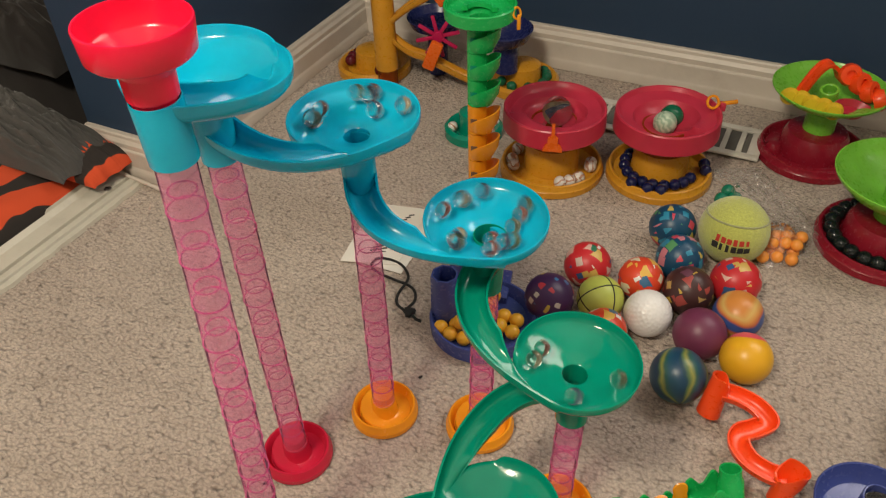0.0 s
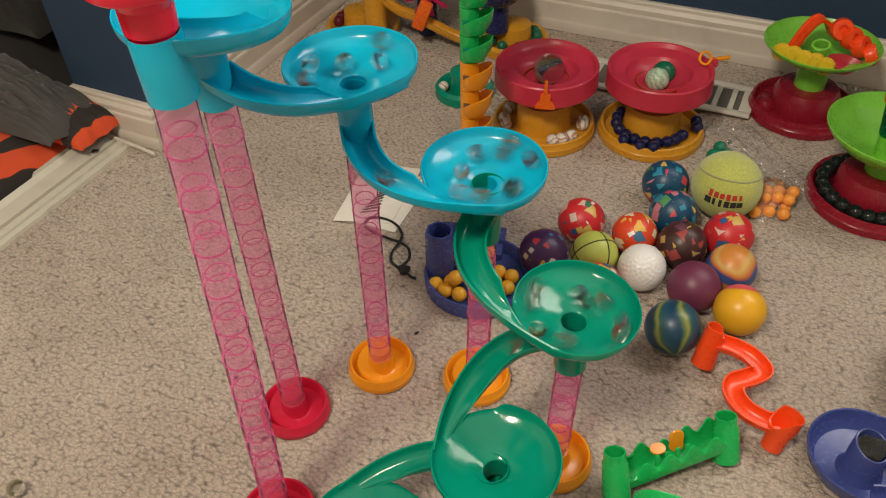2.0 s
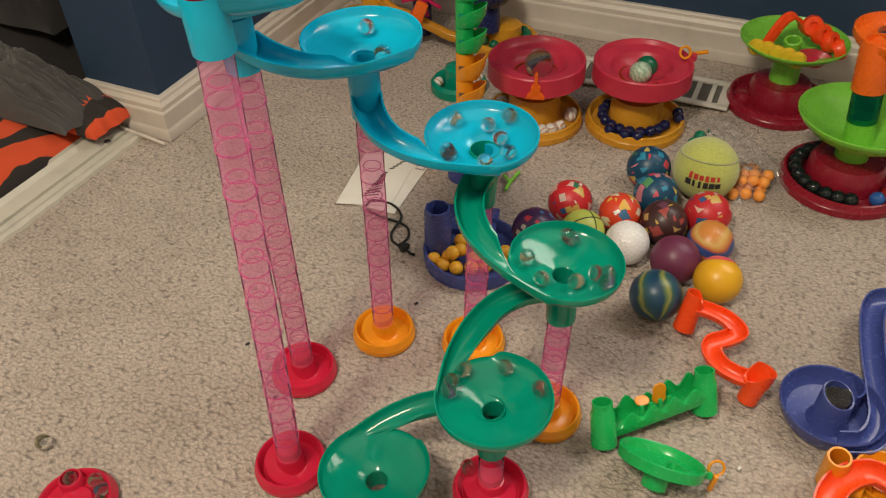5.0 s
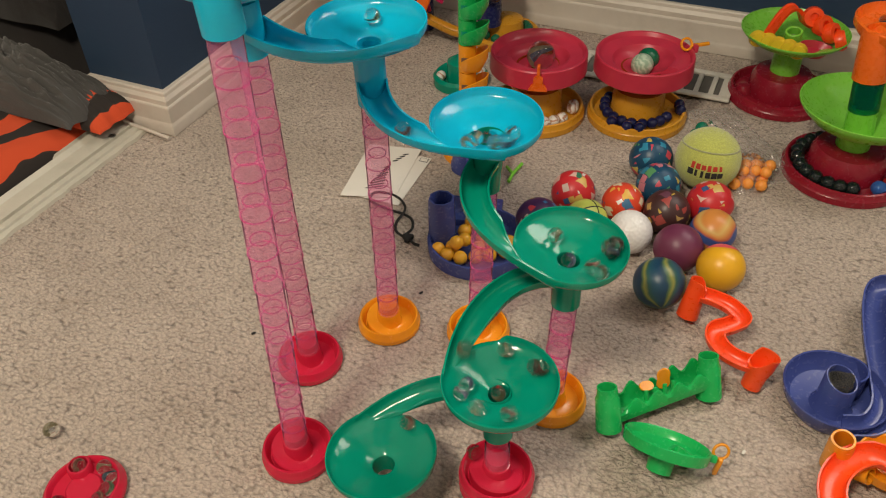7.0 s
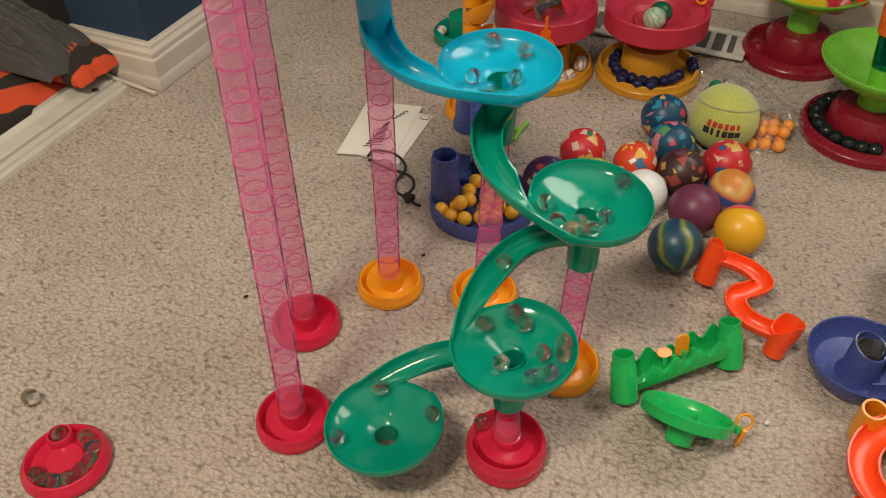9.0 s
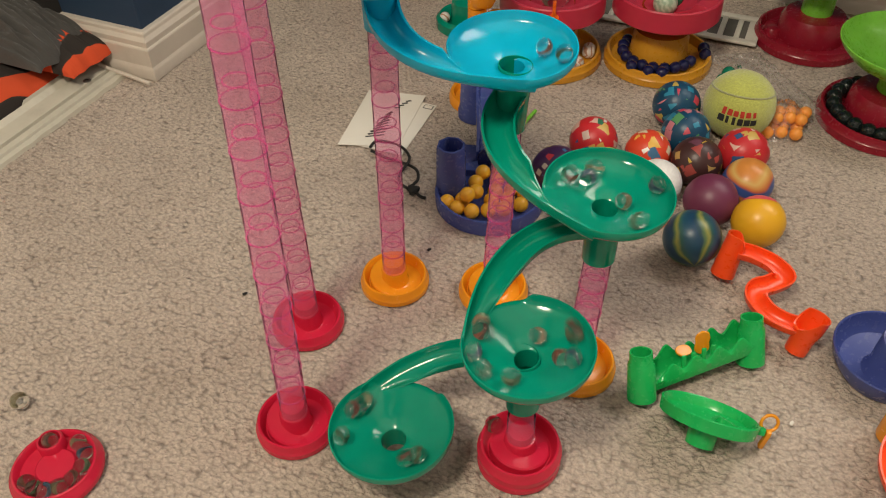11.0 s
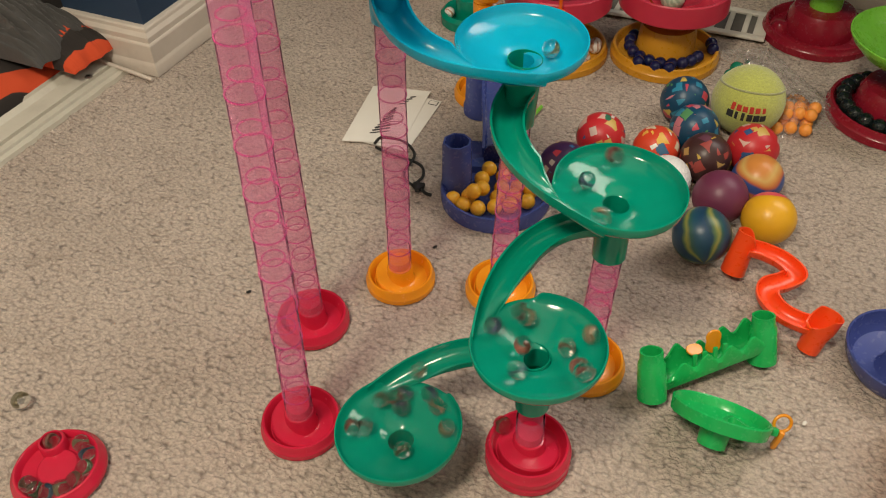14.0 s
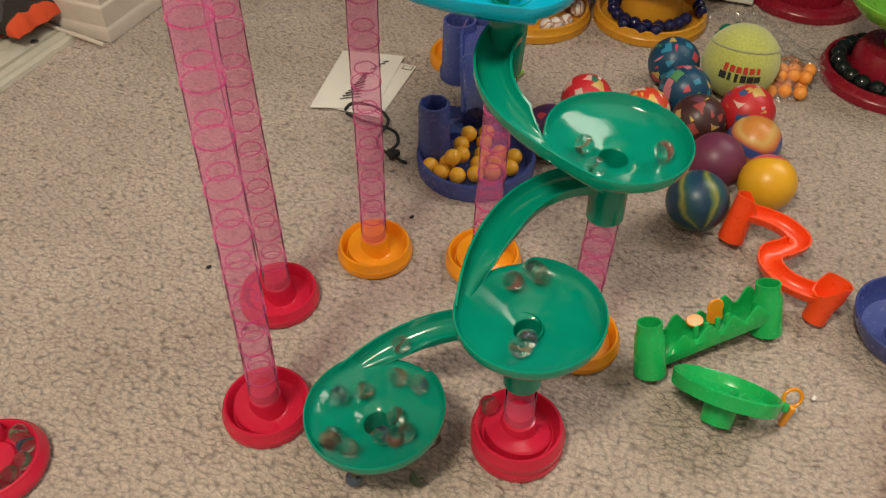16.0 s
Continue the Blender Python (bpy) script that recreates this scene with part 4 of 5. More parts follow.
loose_marble(0.2385, 0.9035, 0.0545, 0.0128, swirled("pale_green_speckle", [(0.2, (0.30, 0.45, 0.32)), (0.8, (0.50, 0.62, 0.48))], 60), "pale green speckled ball in a red dish", "balls in the red dishes")
loose_marble(0.2455, 0.9185, 0.0545, 0.0130, GREEN_MARBLE, "dark green ball in a red dish", "balls in the red dishes")


def mushroom_toy(x, y, r, rim, label, base=DEEP_RED, deep=0.0):
    t = thing("lime_funnel_toy", pose(x, y, 0), label, "toy", "lime funnel toys")
    wide_base(t, base, r, 0.014, r * 0.60, 0.034)
    d = 1 + deep
    part("neck", lathe([(0.013, 0.033), (0.017, 0.033), (0.0165, rim - 0.028 * d), (0.022, rim - 0.022 * d), (0.013, rim - 0.022 * d)], 40), LIME, t)
    part("funnel", lathe([(0.0135, rim - 0.026 * d), (0.022, rim - 0.0225 * d), (r * 0.80, rim - 0.011 * d), (r * 0.96, rim - 0.004 * d), (r * 1.01, rim - 0.001), (r * 1.015, rim + 0.001), (r, rim + 0.0012), (r * 0.97, rim - 0.002), (r * 0.93, rim - 0.004 * d),
                          (r * 0.78, rim - 0.0092 * d), (0.022, rim - 0.019 * d), (0.0135, rim - 0.021 * d)], 72), LIME, t)
    return t


toy_c = mushroom_toy(0.4120, 0.9720, 0.0600, 0.0880, "lime-green dish of loose parts on a crimson base")
part("knob", lathe([(0.0105, 0), (0.0100, 0.007), (0.0070, 0.0115), (0, 0.0130)], 24, False), DEEP_RED, toy_c, at=pose(-0.0430, -0.006, 0.0052))
CX, CY = 0.4120, 0.9720
chain = thing("yellow_track_piece", pose(CX - 0.026, CY - 0.026, 0.0800, 0, 6, -30), "lumpy yellow plastic track piece in the lime dish", "toy part")
for k in range(5):
    part("lobe", lathe([(0, -0.007), (0.0075, -0.0065), (0.0100, 0), (0.0075, 0.0065), (0, 0.007)], 20, False), plastic("lemon_plastic", (0.82, 0.55, 0.03), 0.3, 0.1) if k == 0 else bpy.data.materials["lemon_plastic"], chain, at=pose(-0.020 + 0.012 * k, 0.002 * (k % 2), 0.001 * k, 80, 0, 20))
cups = thing("green_tube_piece", pose(CX - 0.002, CY - 0.010, 0.0720, 12, -8, 0), "stacked leaf-green tube piece in the lime dish", "toy part")
part("cup", ring(0.0075, 0.0105, 0, 0.011, 28), LIME, cups)
part("cup", ring(0.0070, 0.0098, 0.0115, 0.022, 28), LIME, cups)
arc = thing("orange_chute_piece", pose(CX, CY, 0.0750), "bright orange curved chute in the lime dish", "toy part")
part("arch", sweep([(-0.030 + 0.0022 * k, -0.004 + 0.0007 * k, 0.004 + 0.034 * math.sin(math.pi * min(1, k / 17 * 0.86))) for k in range(18)], [(-0.007, -0.001), (0.007, -0.001), (0.008, 0.003), (0.006, 0.003), (0.005, 0.001), (-0.005, 0.001), (-0.006, 0.003), (-0.008, 0.003)], flat=False), FLUO, arc)
for k in range(4):
    part("lobe", lathe([(0, -0.004), (0.0105, -0.006), (0.0125, 0), (0.0105, 0.006), (0.005, 0.0065), (0.005, 0.002), (0, 0.002)], 24, False), FLUO, arc, at=pose(0.014 + 0.011 * k, -0.004 - 0.004 * k, 0.031 - 0.007 * k, 65, 20 * (k % 2), 25 * k))
redbit = thing("red_dish_piece", pose(CX + 0.018, CY - 0.026, 0.0720, 10, 6, 20), "crimson oval plastic piece in the lime dish", "toy part")
part("shell", lathe([(0, 0), (0.016, 0), (0.022, 0.009), (0.0205, 0.009), (0.015, 0.002), (0, 0.002)], 36, False, lambda a, r, z: (r * (1 - 0.35 * abs(math.sin(a))), z)), CRIMSON, redbit)

toy_d = mushroom_toy(0.4590, 0.8140, 0.0640, 0.0850, "lime-green funnel on a crimson base with stacked tubes", deep=0.48)
stack = pose(0.001, 0.0, 0.053, -3, -6, 0)
part("tube", lathe([(0.0115, 0), (0.0150, 0), (0.0138, 0.030), (0.0112, 0.030)], 40), LIME, toy_d, at=stack)
part("tube", lathe([(0.0118, 0.0255), (0.0146, 0.0255), (0.0146, 0.068), (0.0118, 0.068)], 40), TEAL_CLEAR, toy_d, "clear teal tube", at=stack)
part("tube", lathe([(0.0120, 0.060), (0.0168, 0.060), (0.0160, 0.108), (0.0150, 0.112), (0.0120, 0.112)], 40), ORANGE, toy_d, "orange tube", at=stack)
part("loop_dish", lathe([(0.020, 0.0), (0.023, -0.005), (0.038, -0.006), (0.042, -0.001), (0.0425, 0.006), (0.0412, 0.007), (0.039, 0.001), (0.036, -0.002), (0.025, -0.001), (0.022, 0.003), (0.020, 0.004)], 60), ORANGE, toy_d, "orange ring dish", at=stack @ pose(0.022, 0.018, 0.104, 6, 8, 0))
marble_ring(0.4590, 0.8140, 0.0062, 0.0495, (112, 128, 144, 160, 176, 192, 207, 222, 238, 252, 266), 0.0078, BLACK_GLASS, "black glass marble in a crimson base", "black marbles in the base")
marble_ring(0.4590, 0.8140, 0.0062, 0.0500, (298,), 0.0078, BLUE_GLASS, "blue glass marble in a crimson base", "black marbles in the base")
marble_ring(0.4590, 0.8140, 0.0062, 0.0500, (318, 336), 0.0078, plastic("red_glass", (0.35, 0.02, 0.02), 0.08), "dark red glass marble in a crimson base", "black marbles in the base")

# ---- spiral staircase tower ----
stair = thing("spiral_tower", pose(0.0570, 0.7980, 0), "spiral marble tower of yellow and green scoops under a green dish", "toy")
part("base", lathe([(0, 0), (0.034, 0), (0.034, 0.006), (0.032, 0.010), (0.029, 0.010), (0.027, 0.004), (0.012, 0.004), (0.0105, 0.012), (0, 0.012)], 44, False), YELLOW, stair)


def scoop_mesh():
    """A half cup wound round the column, its floor falling as it turns."""
    bm = bmesh.new()
    rows, n = [], 22
    for k in range(n + 1):
        s = k / n
        a = radians(-125 + 260 * s)
        full = math.sin(math.pi * min(1.0, 0.04 + 0.96 * s)) ** 0.9
        fall = 0.010 * s
        rim = 0.0205 * full
        rows.append([bm.verts.new((r * math.cos(a), r * math.sin(a), h - fall)) for r, h in (
            (0.0080, 0.0005), (0.0130, 0.0010), (0.0130 + 0.0075 * full, 0.0030 + 0.5 * rim), (0.0130 + 0.0095 * full, 0.0030 + rim), (0.0141 + 0.0096 * full, 0.0030 + rim),
            (0.0143 + 0.0078 * full, 0.0020 + 0.5 * rim), (0.0138, -0.0012), (0.0080, -0.0016))])
    for r0, r1 in zip(rows, rows[1:]):
        for j in range(8):
            bm.faces.new((r0[j], r1[j], r1[(j + 1) % 8], r0[(j + 1) % 8]))
    bm.faces.new(rows[0])
    bm.faces.new(rows[-1][::-1])
    return bm


def column_mesh():
    bm = lathe([(0.0085, 0), (0.0108, 0), (0.0108, 0.027), (0.0085, 0.027)], 24)
    return bm


for k in range(7):
    m = GREEN_LIGHT if k > 3 else YELLOW
    z = 0.0105 + 0.0312 * min(k, 4) + 0.0277 * max(0, k - 4)
    c = part("column", column_mesh(), m, stair, at=pose(-0.006, 0, z) @ Matrix.Diagonal((0.86, 0.86, 1.12 if k < 4 else 1, 1)))
    part("scoop", scoop_mesh(), m, c, at=pose(0.003, -0.001, 0.006, 0, 0, 0))
    # No hole is cut: a darker plate carries the opening's shade in its colour.
    part("opening", block(0.0075, 0.0010, 0.0080, 0.0003), GREEN if k > 3 else BROWN_FLOOR, c, "square plate coloured as a shaded opening", at=pose(-0.002, -0.0106, 0.008))
part("dish", lathe([(0.009, 0), (0.012, 0.001), (0.030, 0.006), (0.0325, 0.008), (0.0332, 0.019), (0.0322, 0.020), (0.0310, 0.019), (0.0300, 0.0125), (0.012, 0.008), (0.009, 0.006)], 56), GREEN_LIGHT, stair, at=pose(-0.003, 0, 0.2170))
part("dish_ridge", sweep([(-0.003 + 0.014 * math.cos(a), 0.014 * math.sin(a), 0.2265 + 0.003 * k / 14) for k, a in ((k, radians(20 + 12 * k)) for k in range(15))], [(-0.003, 0), (0.003, 0), (0.002, 0.004), (-0.002, 0.004)]), GREEN_LIGHT, stair)
part("paddle", ring(0.0040, 0.0060, -0.001, 0.001, 24), YELLOW, stair, "yellow ring paddle", at=pose(0.031, -0.006, 0.2315, 70, 0, 60))
part("paddle_stem", block(0.0035, 0.0035, 0.014, 0.001), YELLOW, stair, at=pose(0.0332, -0.008, 0.2170))

# ---- larger construction set in the corner ----
corner = thing("construction_toy", pose(-0.018, 0.029, 0), "yellow and orange marble works with posts, beams and a wheel", "toy")


def corner_base(x, y, material, r):
    part("base", lathe([(0, 0), (r, 0), (r, 0.010), (r - 0.004, 0.014), (r - 0.008, 0.012), (r - 0.014, 0.005), (r * 0.52, 0.005), (r * 0.48, 0.030), (r * 0.30, 0.034), (0, 0.034)], 48, False), material, corner, at=pose(x, y, 0))


corner_base(-0.131, 1.072, MUSTARD, 0.051)
corner_base(0.079, 1.059, MUSTARD, 0.048)
corner_base(0.036, 0.928, GREEN, 0.036)
BROWNISH = AMBER_CLEAR
part("post", lathe([(0.009, 0), (0.0135, 0), (0.0135, 0.030), (0.009, 0.030)], 32), BROWNISH, corner, "smoky amber tube", at=pose(-0.100, 1.030, 0.0))
part("post", lathe([(0.011, 0.026), (0.0150, 0.026), (0.0142, 0.175), (0.011, 0.175)], 32), MUSTARD, corner, at=pose(-0.100, 1.030, 0.0))
for ctrl in ([(-0.095, 1.030, 0.070), (-0.070, 1.030, 0.050), (-0.045, 1.032, 0.040), (0.005, 1.030, 0.018), (0.030, 1.026, 0.016)], [(-0.092, 1.030, 0.088), (-0.065, 1.030, 0.110), (-0.035, 1.032, 0.128), (-0.010, 1.034, 0.150)]):
    part("beam", sweep(curve_points(ctrl, 8), U_profile(0.012, 0.008, 0.003)), MUSTARD, corner)
part("bracket", slab(-0.0085, 0.0085, -0.005, 0.005, 0, 0.040, 0.003), ORANGE, corner, "orange wheel bracket", at=pose(-0.042, 1.020, 0.034, 0, 22, 0))
part("bracket", slab(-0.0100, 0.0100, -0.006, 0.006, 0, 0.022, 0.003), ORANGE, corner, "orange joint", at=pose(-0.030, 1.032, 0.122, 0, 55, 0))
wheel = part("wheel", lathe([(0, -0.004), (0.007, -0.004), (0.008, 0), (0.007, 0.004), (0, 0.004)], 24, False), plastic("magenta_plastic", (0.55, 0.012, 0.10), 0.3), corner, "magenta paddle wheel", at=pose(-0.030, 1.034, 0.073, 90, 0, 8))
for k in range(8):
    part("spoke", block(0.022, 0.0050, 0.0035, 0.001, (0.018, 0, -0.0018)), bpy.data.materials["magenta_plastic"], wheel, at=pose(0, 0, 0, 0, 0, 45 * k + 12))
part("post", lathe([(0.012, 0.030), (0.0165, 0.030), (0.0160, 0.066), (0.012, 0.066)], 32), NAVY, corner, at=pose(0.058, 1.040, 0.0))
part("funnel", lathe([(0.012, 0.060), (0.018, 0.062), (0.034, 0.072), (0.040, 0.086), (0.0385, 0.087), (0.032, 0.075), (0.012, 0.066)], 48), NAVY, corner, "navy blue funnel", at=pose(0.052, 1.044, 0))
part("funnel", lathe([(0.012, 0.060), (0.018, 0.062), (0.034, 0.066), (0.040, 0.078), (0.0385, 0.079), (0.032, 0.069), (0.012, 0.064)], 48), NAVY, corner, "navy blue funnel", at=pose(-0.040, 1.075, 0.004))
part("post", lathe([(0.009, 0.0), (0.0135, 0.0), (0.0135, 0.064), (0.009, 0.064)], 32), NAVY, corner, at=pose(-0.040, 1.075, 0.002))
marble_ring(0.061, 1.088, 0.0055, 0.0320, (215, 250, 290, 330), 0.0068, GREEN_MARBLE, "dark green glass marble in a yellow base", "green marbles in the base")
marble_ring(0.061, 1.088, 0.0055, 0.0320, (5, 20, 36), 0.0068, GREEN_MARBLE, "dark green glass marble in a yellow base", "green marbles in the base")
marble_ring(-0.149, 1.101, 0.0055, 0.0330, (150, 170, 190, 300, 330), 0.0080, plastic("maroon_glass", (0.12, 0.01, 0.02), 0.1), "dark maroon glass marble in a yellow base", "maroon marbles in the base")
marble_ring(0.018, 0.957, 0.0060, 0.0260, (20, 200, 330), 0.0062, WHITE_GLASS, "milky glass marble in a green base", "marbles in the green base")

# ---- loose track pieces on the carpet ----
FLOOR = 0.0008
s_track = thing("orange_s_track", pose(0.0002, -0.0022, FLOOR), "fluorescent orange S-shaped track with two end tubes", "toy part")
spine = curve_points([(0.288, 0.568, 0.024), (0.302, 0.567, 0.021), (0.315, 0.561, 0.019), (0.3225, 0.550, 0.017), (0.313, 0.5415, 0.016), (0.3025, 0.536, 0.0155), (0.2995, 0.526, 0.015), (0.306, 0.513, 0.0145), (0.319, 0.5045, 0.014), (0.333, 0.502, 0.0135)], 8)
part("channel", sweep(spine, U_profile(0.0140, 0.0080)), FLUO, s_track)
part("end_tube", lathe([(0.0078, 0), (0.0096, 0), (0.0084, 0.030), (0.0082, 0.036), (0.0068, 0.036), (0.0066, 0.026)], 32, True, lambda a, r, z: (r, z - (0.009 * max(0, math.cos(a + 0.2)) ** 2 if z > 0.025 else 0))), FLUO, s_track, at=pose(0.2815, 0.5650, 0.0050, -15, 10, 0))
part("end_cup", lathe([(0.0066, 0), (0.0080, 0), (0.0085, 0.013), (0.0102, 0.020), (0.0108, 0.032), (0.0097, 0.032), (0.0086, 0.020), (0.0068, 0.013)], 36, True, lambda a, r, z: (r, z - (0.013 * max(0, math.cos(a - 3.3)) if z > 0.03 else 0))), FLUO, s_track, at=pose(0.3280, 0.4945, 0.0020, -14, 14, 0))

bridge = thing("green_wave_track", pose(0.0018, -0.0025, FLOOR), "leaf-green wavy-edged track with two end tubes and amber flaps", "toy part")
a, b = Vector((0.2170, 0.4405, 0.0105)), Vector((0.2900, 0.4825, 0.0165))
axis_pts = [a.lerp(b, k / 48) for k in range(49)]


def wavy(s):
    """Pipe with its upper side cut away in waves, rolled back a little."""
    notch = math.exp(-((s - 0.05) / 0.03) ** 2)
    h = 0.0165 + 0.0040 * math.sin(s * 2 * math.pi * 4.6 + 0.6) - 0.006 * notch - (0.004 if 0.40 < s < 0.62 else 0)
    g = 0.0140 + 0.0032 * math.sin(s * 2 * math.pi * 4.6 + 2.0) - 0.005 * notch
    section = [(-0.0066, h), (-0.0080, 0.009), (-0.0064, 0.0030), (-0.003, 0.0004), (0.003, 0.0004), (0.0064, 0.0030), (0.0080, 0.009), (0.0066, g),
               (0.0080, g), (0.0094, 0.009), (0.0076, 0.0018), (0.0036, -0.0012), (-0.0036, -0.0012), (-0.0076, 0.0018), (-0.0094, 0.009), (-0.0080, h)]
    return [(x - 0.34 * z, z - 0.004 + 0.15 * x) for x, z in section]


part("channel", sweep(axis_pts, wavy), GREEN_LIGHT, bridge)
for x, y in ((0.2150, 0.4345), (0.2925, 0.4785)):
    part("end_tube", lathe([(0.0080, 0), (0.0102, 0), (0.0092, 0.027), (0.0080, 0.029), (0.0078, 0.036), (0.0066, 0.036), (0.0066, 0.024)], 32), GREEN_LIGHT, bridge, at=pose(x, y, 0.0030, -20, -9, 0))


def flap_mesh(w, h):
    return lathe([(0, -0.0010), (w - 0.0004, -0.0009), (w, 0), (w - 0.0004, 0.0009), (0, 0.0010)], 28, False, lambda an, r, z: (r * math.hypot(math.cos(an), h / w * math.sin(an)), z))


part("flap", flap_mesh(0.0050, 0.0095), YELLOW, bridge, "amber hinged flap standing upright", at=pose(0.2535, 0.4700, 0.0270, 72, 0, 18))
part("flap", flap_mesh(0.0060, 0.0045), YELLOW, bridge, "amber hinged flap lying flat", at=pose(0.2410, 0.4635, 0.0235, 8, 0, 25))
for s in (0.33, 0.42, 0.52, 0.61):
    p = a.lerp(b, s)
    part("post", slab(-0.0016, 0.0016, -0.0009, 0.0009, 0, 0.011, 0.0005), GREEN_LIGHT, bridge, at=pose(p.x, p.y - 0.003, p.z + 0.006, -15, 0, 24))

tilted = thing("green_catch_dish", pose(0.2590, 0.4080, FLOOR), "leaf-green round dish lying tipped on its spout", "toy part")
lie = pose(-0.003, 0, 0.0215, -37, 13, 0) @ Matrix.Scale(0.91, 4)
part("dish", lathe([(0.0085, -0.010), (0.011, -0.009), (0.0315, -0.0035), (0.0340, -0.0030), (0.0350, 0.0058), (0.0338, 0.0066), (0.0328, 0.0058), (0.0310, -0.0005), (0.0290, -0.0015), (0.0105, -0.0060), (0.0085, -0.0070)], 64), GREEN_LIGHT, tilted, at=lie)
part("spout", lathe([(0.0080, -0.0210), (0.0100, -0.0210), (0.0110, -0.006), (0.0070, -0.006)], 32), GREEN_LIGHT, tilted, at=lie)
part("ridge", sweep([(0.012 + 0.018 * k / 12 - 0.010, 0.010 * math.sin(math.pi * k / 12) - 0.004, 0.0008 - 0.002 * abs(k - 6) / 6) for k in range(13)], [(-0.0022, -0.004), (0.0022, -0.004), (0.0014, 0.001), (-0.0014, 0.001)]), GREEN_LIGHT, tilted, at=lie)
part("hinge", block(0.008, 0.006, 0.006, 0.0012), GREEN_LIGHT, tilted, at=lie @ pose(0.0355, -0.006, -0.001, 0, 0, 0))
part("paddle_stem", block(0.0035, 0.0040, 0.018, 0.001), YELLOW, tilted, "amber paddle stem", at=pose(0.0345, -0.0025, 0.000, 0, 6, 0))
part("paddle", ring(0.0046, 0.0066, -0.0010, 0.0010, 28), YELLOW, tilted, "amber ring paddle", at=pose(0.0360, 0.0015, 0.0215, 62, 6, 8))

catch = thing("blue_catch_track", pose(0, 0, FLOOR), "violet-blue catch dish with a hollow post and an S-shaped arm", "toy part")
bx, by = 0.3880, 0.4845
part("dish", lathe([(0, 0), (0.031, 0), (0.0380, 0.012), (0.0395, 0.020), (0.0388, 0.0208), (0.0378, 0.0200), (0.0360, 0.012), (0.0310, 0.0055), (0.0160, 0.0040), (0, 0.0040)], 72, False), BLUE, catch, at=pose(bx, by, 0))
PX, PY = bx - 0.001, by - 0.004
part("hollow_post", lathe([(0.0105, 0.0045), (0.0165, 0.0035), (0.0132, 0.010), (0.0124, 0.034), (0.0118, 0.0352), (0.0108, 0.0352), (0.0104, 0.020), (0.0104, 0.006)], 40, True, lambda a, r, z: (r, z + (0.004 * math.cos(a - 2.2) if z > 0.03 else 0))), BLUE, catch, at=pose(PX, PY, 0))
hook = [(bx + r * math.cos(g), by + r * math.sin(g), 0.004) for r, g in ((0.0385 - 0.022 * (k / 14) ** 2, radians(64 - 52 * k / 14)) for k in range(15))]
part("spiral_lip", sweep(hook, lambda s: [(-0.0008, 0), (0.0008, 0), (0.0007, 0.0165 + 0.006 * s), (-0.0007, 0.0165 + 0.006 * s)]), BLUE, catch)
arm = curve_points([(0.3900, 0.4505, 0.0075), (0.4080, 0.4540, 0.0090), (0.4200, 0.4720, 0.0110), (0.4235, 0.5000, 0.0130), (0.4270, 0.5400, 0.0150), (0.4340, 0.5800, 0.0170), (0.4440, 0.6010, 0.0185), (0.4620, 0.6060, 0.0200)], 9)
part("arm", sweep(arm, U_profile(0.0170, 0.0110)), BLUE, catch)
part("arm_plate", slab(0.436, 0.470, 0.520, 0.545, 0, 0.012, 0.002), BLUE, catch)
clear_cup = thing("clear_cup", pose(PX, PY, 0.0058), "clear crumpled plastic cup inside the blue post", "cup")
part("film", lathe([(0, 0.012), (0.0075, 0.013), (0.0092, 0.030), (0.0088, 0.030), (0.0070, 0.0145), (0, 0.014)], 18, False, lambda a, r, z: (r * (1 + 0.1 * math.sin(5 * a)), z + 0.002 * math.sin(3 * a))), FILM, clear_cup)

arch = thing("red_arch_track", pose(0.001, -0.003, FLOOR), "fluorescent red arched track with orange tubes", "toy part")
bend = [(0.3970 - 0.033 * math.cos(s), 0.3830 + 0.036 * math.sin(s), 0.026 - 0.008 * abs(math.cos(s))) for s in [radians(-35 + 250 * k / 36) for k in range(37)]]
part("channel", sweep(bend, U_profile(0.0170, 0.0085)), FLUO, arch)
for x, y in ((0.3655, 0.3640), (0.4240, 0.3660)):
    part("leg", lathe([(0.0078, 0), (0.0100, 0), (0.0090, 0.016), (0.0078, 0.016)], 28), FLUO, arch, at=pose(x, y, 0))
piece = thing("orange_tube_piece", pose(0.3800, 0.4265, FLOOR, 0, 0, 0), "amber-orange tube piece leaning by the red track", "toy part")
part("tube", lathe([(0.0070, 0), (0.0096, 0), (0.0090, 0.030), (0.0082, 0.036), (0.0066, 0.036)], 30), YELLOW, piece, at=pose(0, 0, 0.002, 8, -6, 0))
part("side_tube", lathe([(0.0050, 0), (0.0072, 0), (0.0066, 0.020), (0.0050, 0.020)], 26), YELLOW, piece, at=pose(0.004, -0.006, 0.010, 40, 60, 0))
loop = thing("orange_ring_piece", pose(0.4150, 0.4240, FLOOR), "amber-orange ring dish beside the red track", "toy part")
part("ring_dish", lathe([(0.010, 0.010), (0.014, 0.008), (0.021, 0.008), (0.023, 0.018), (0.0215, 0.018), (0.019, 0.011), (0.014, 0.0105), (0.012, 0.014), (0.010, 0.014)], 44), YELLOW, loop)
part("stem", ring(0.008, 0.0102, 0, 0.012, 28), YELLOW, loop)

# red disc with marbles, lying near the towers
disc = thing("red_catch_disc", pose(-0.1590, 0.3160, FLOOR, 0, 0, 0), "glossy red catch disc holding a ring of clear marbles", "toy part")
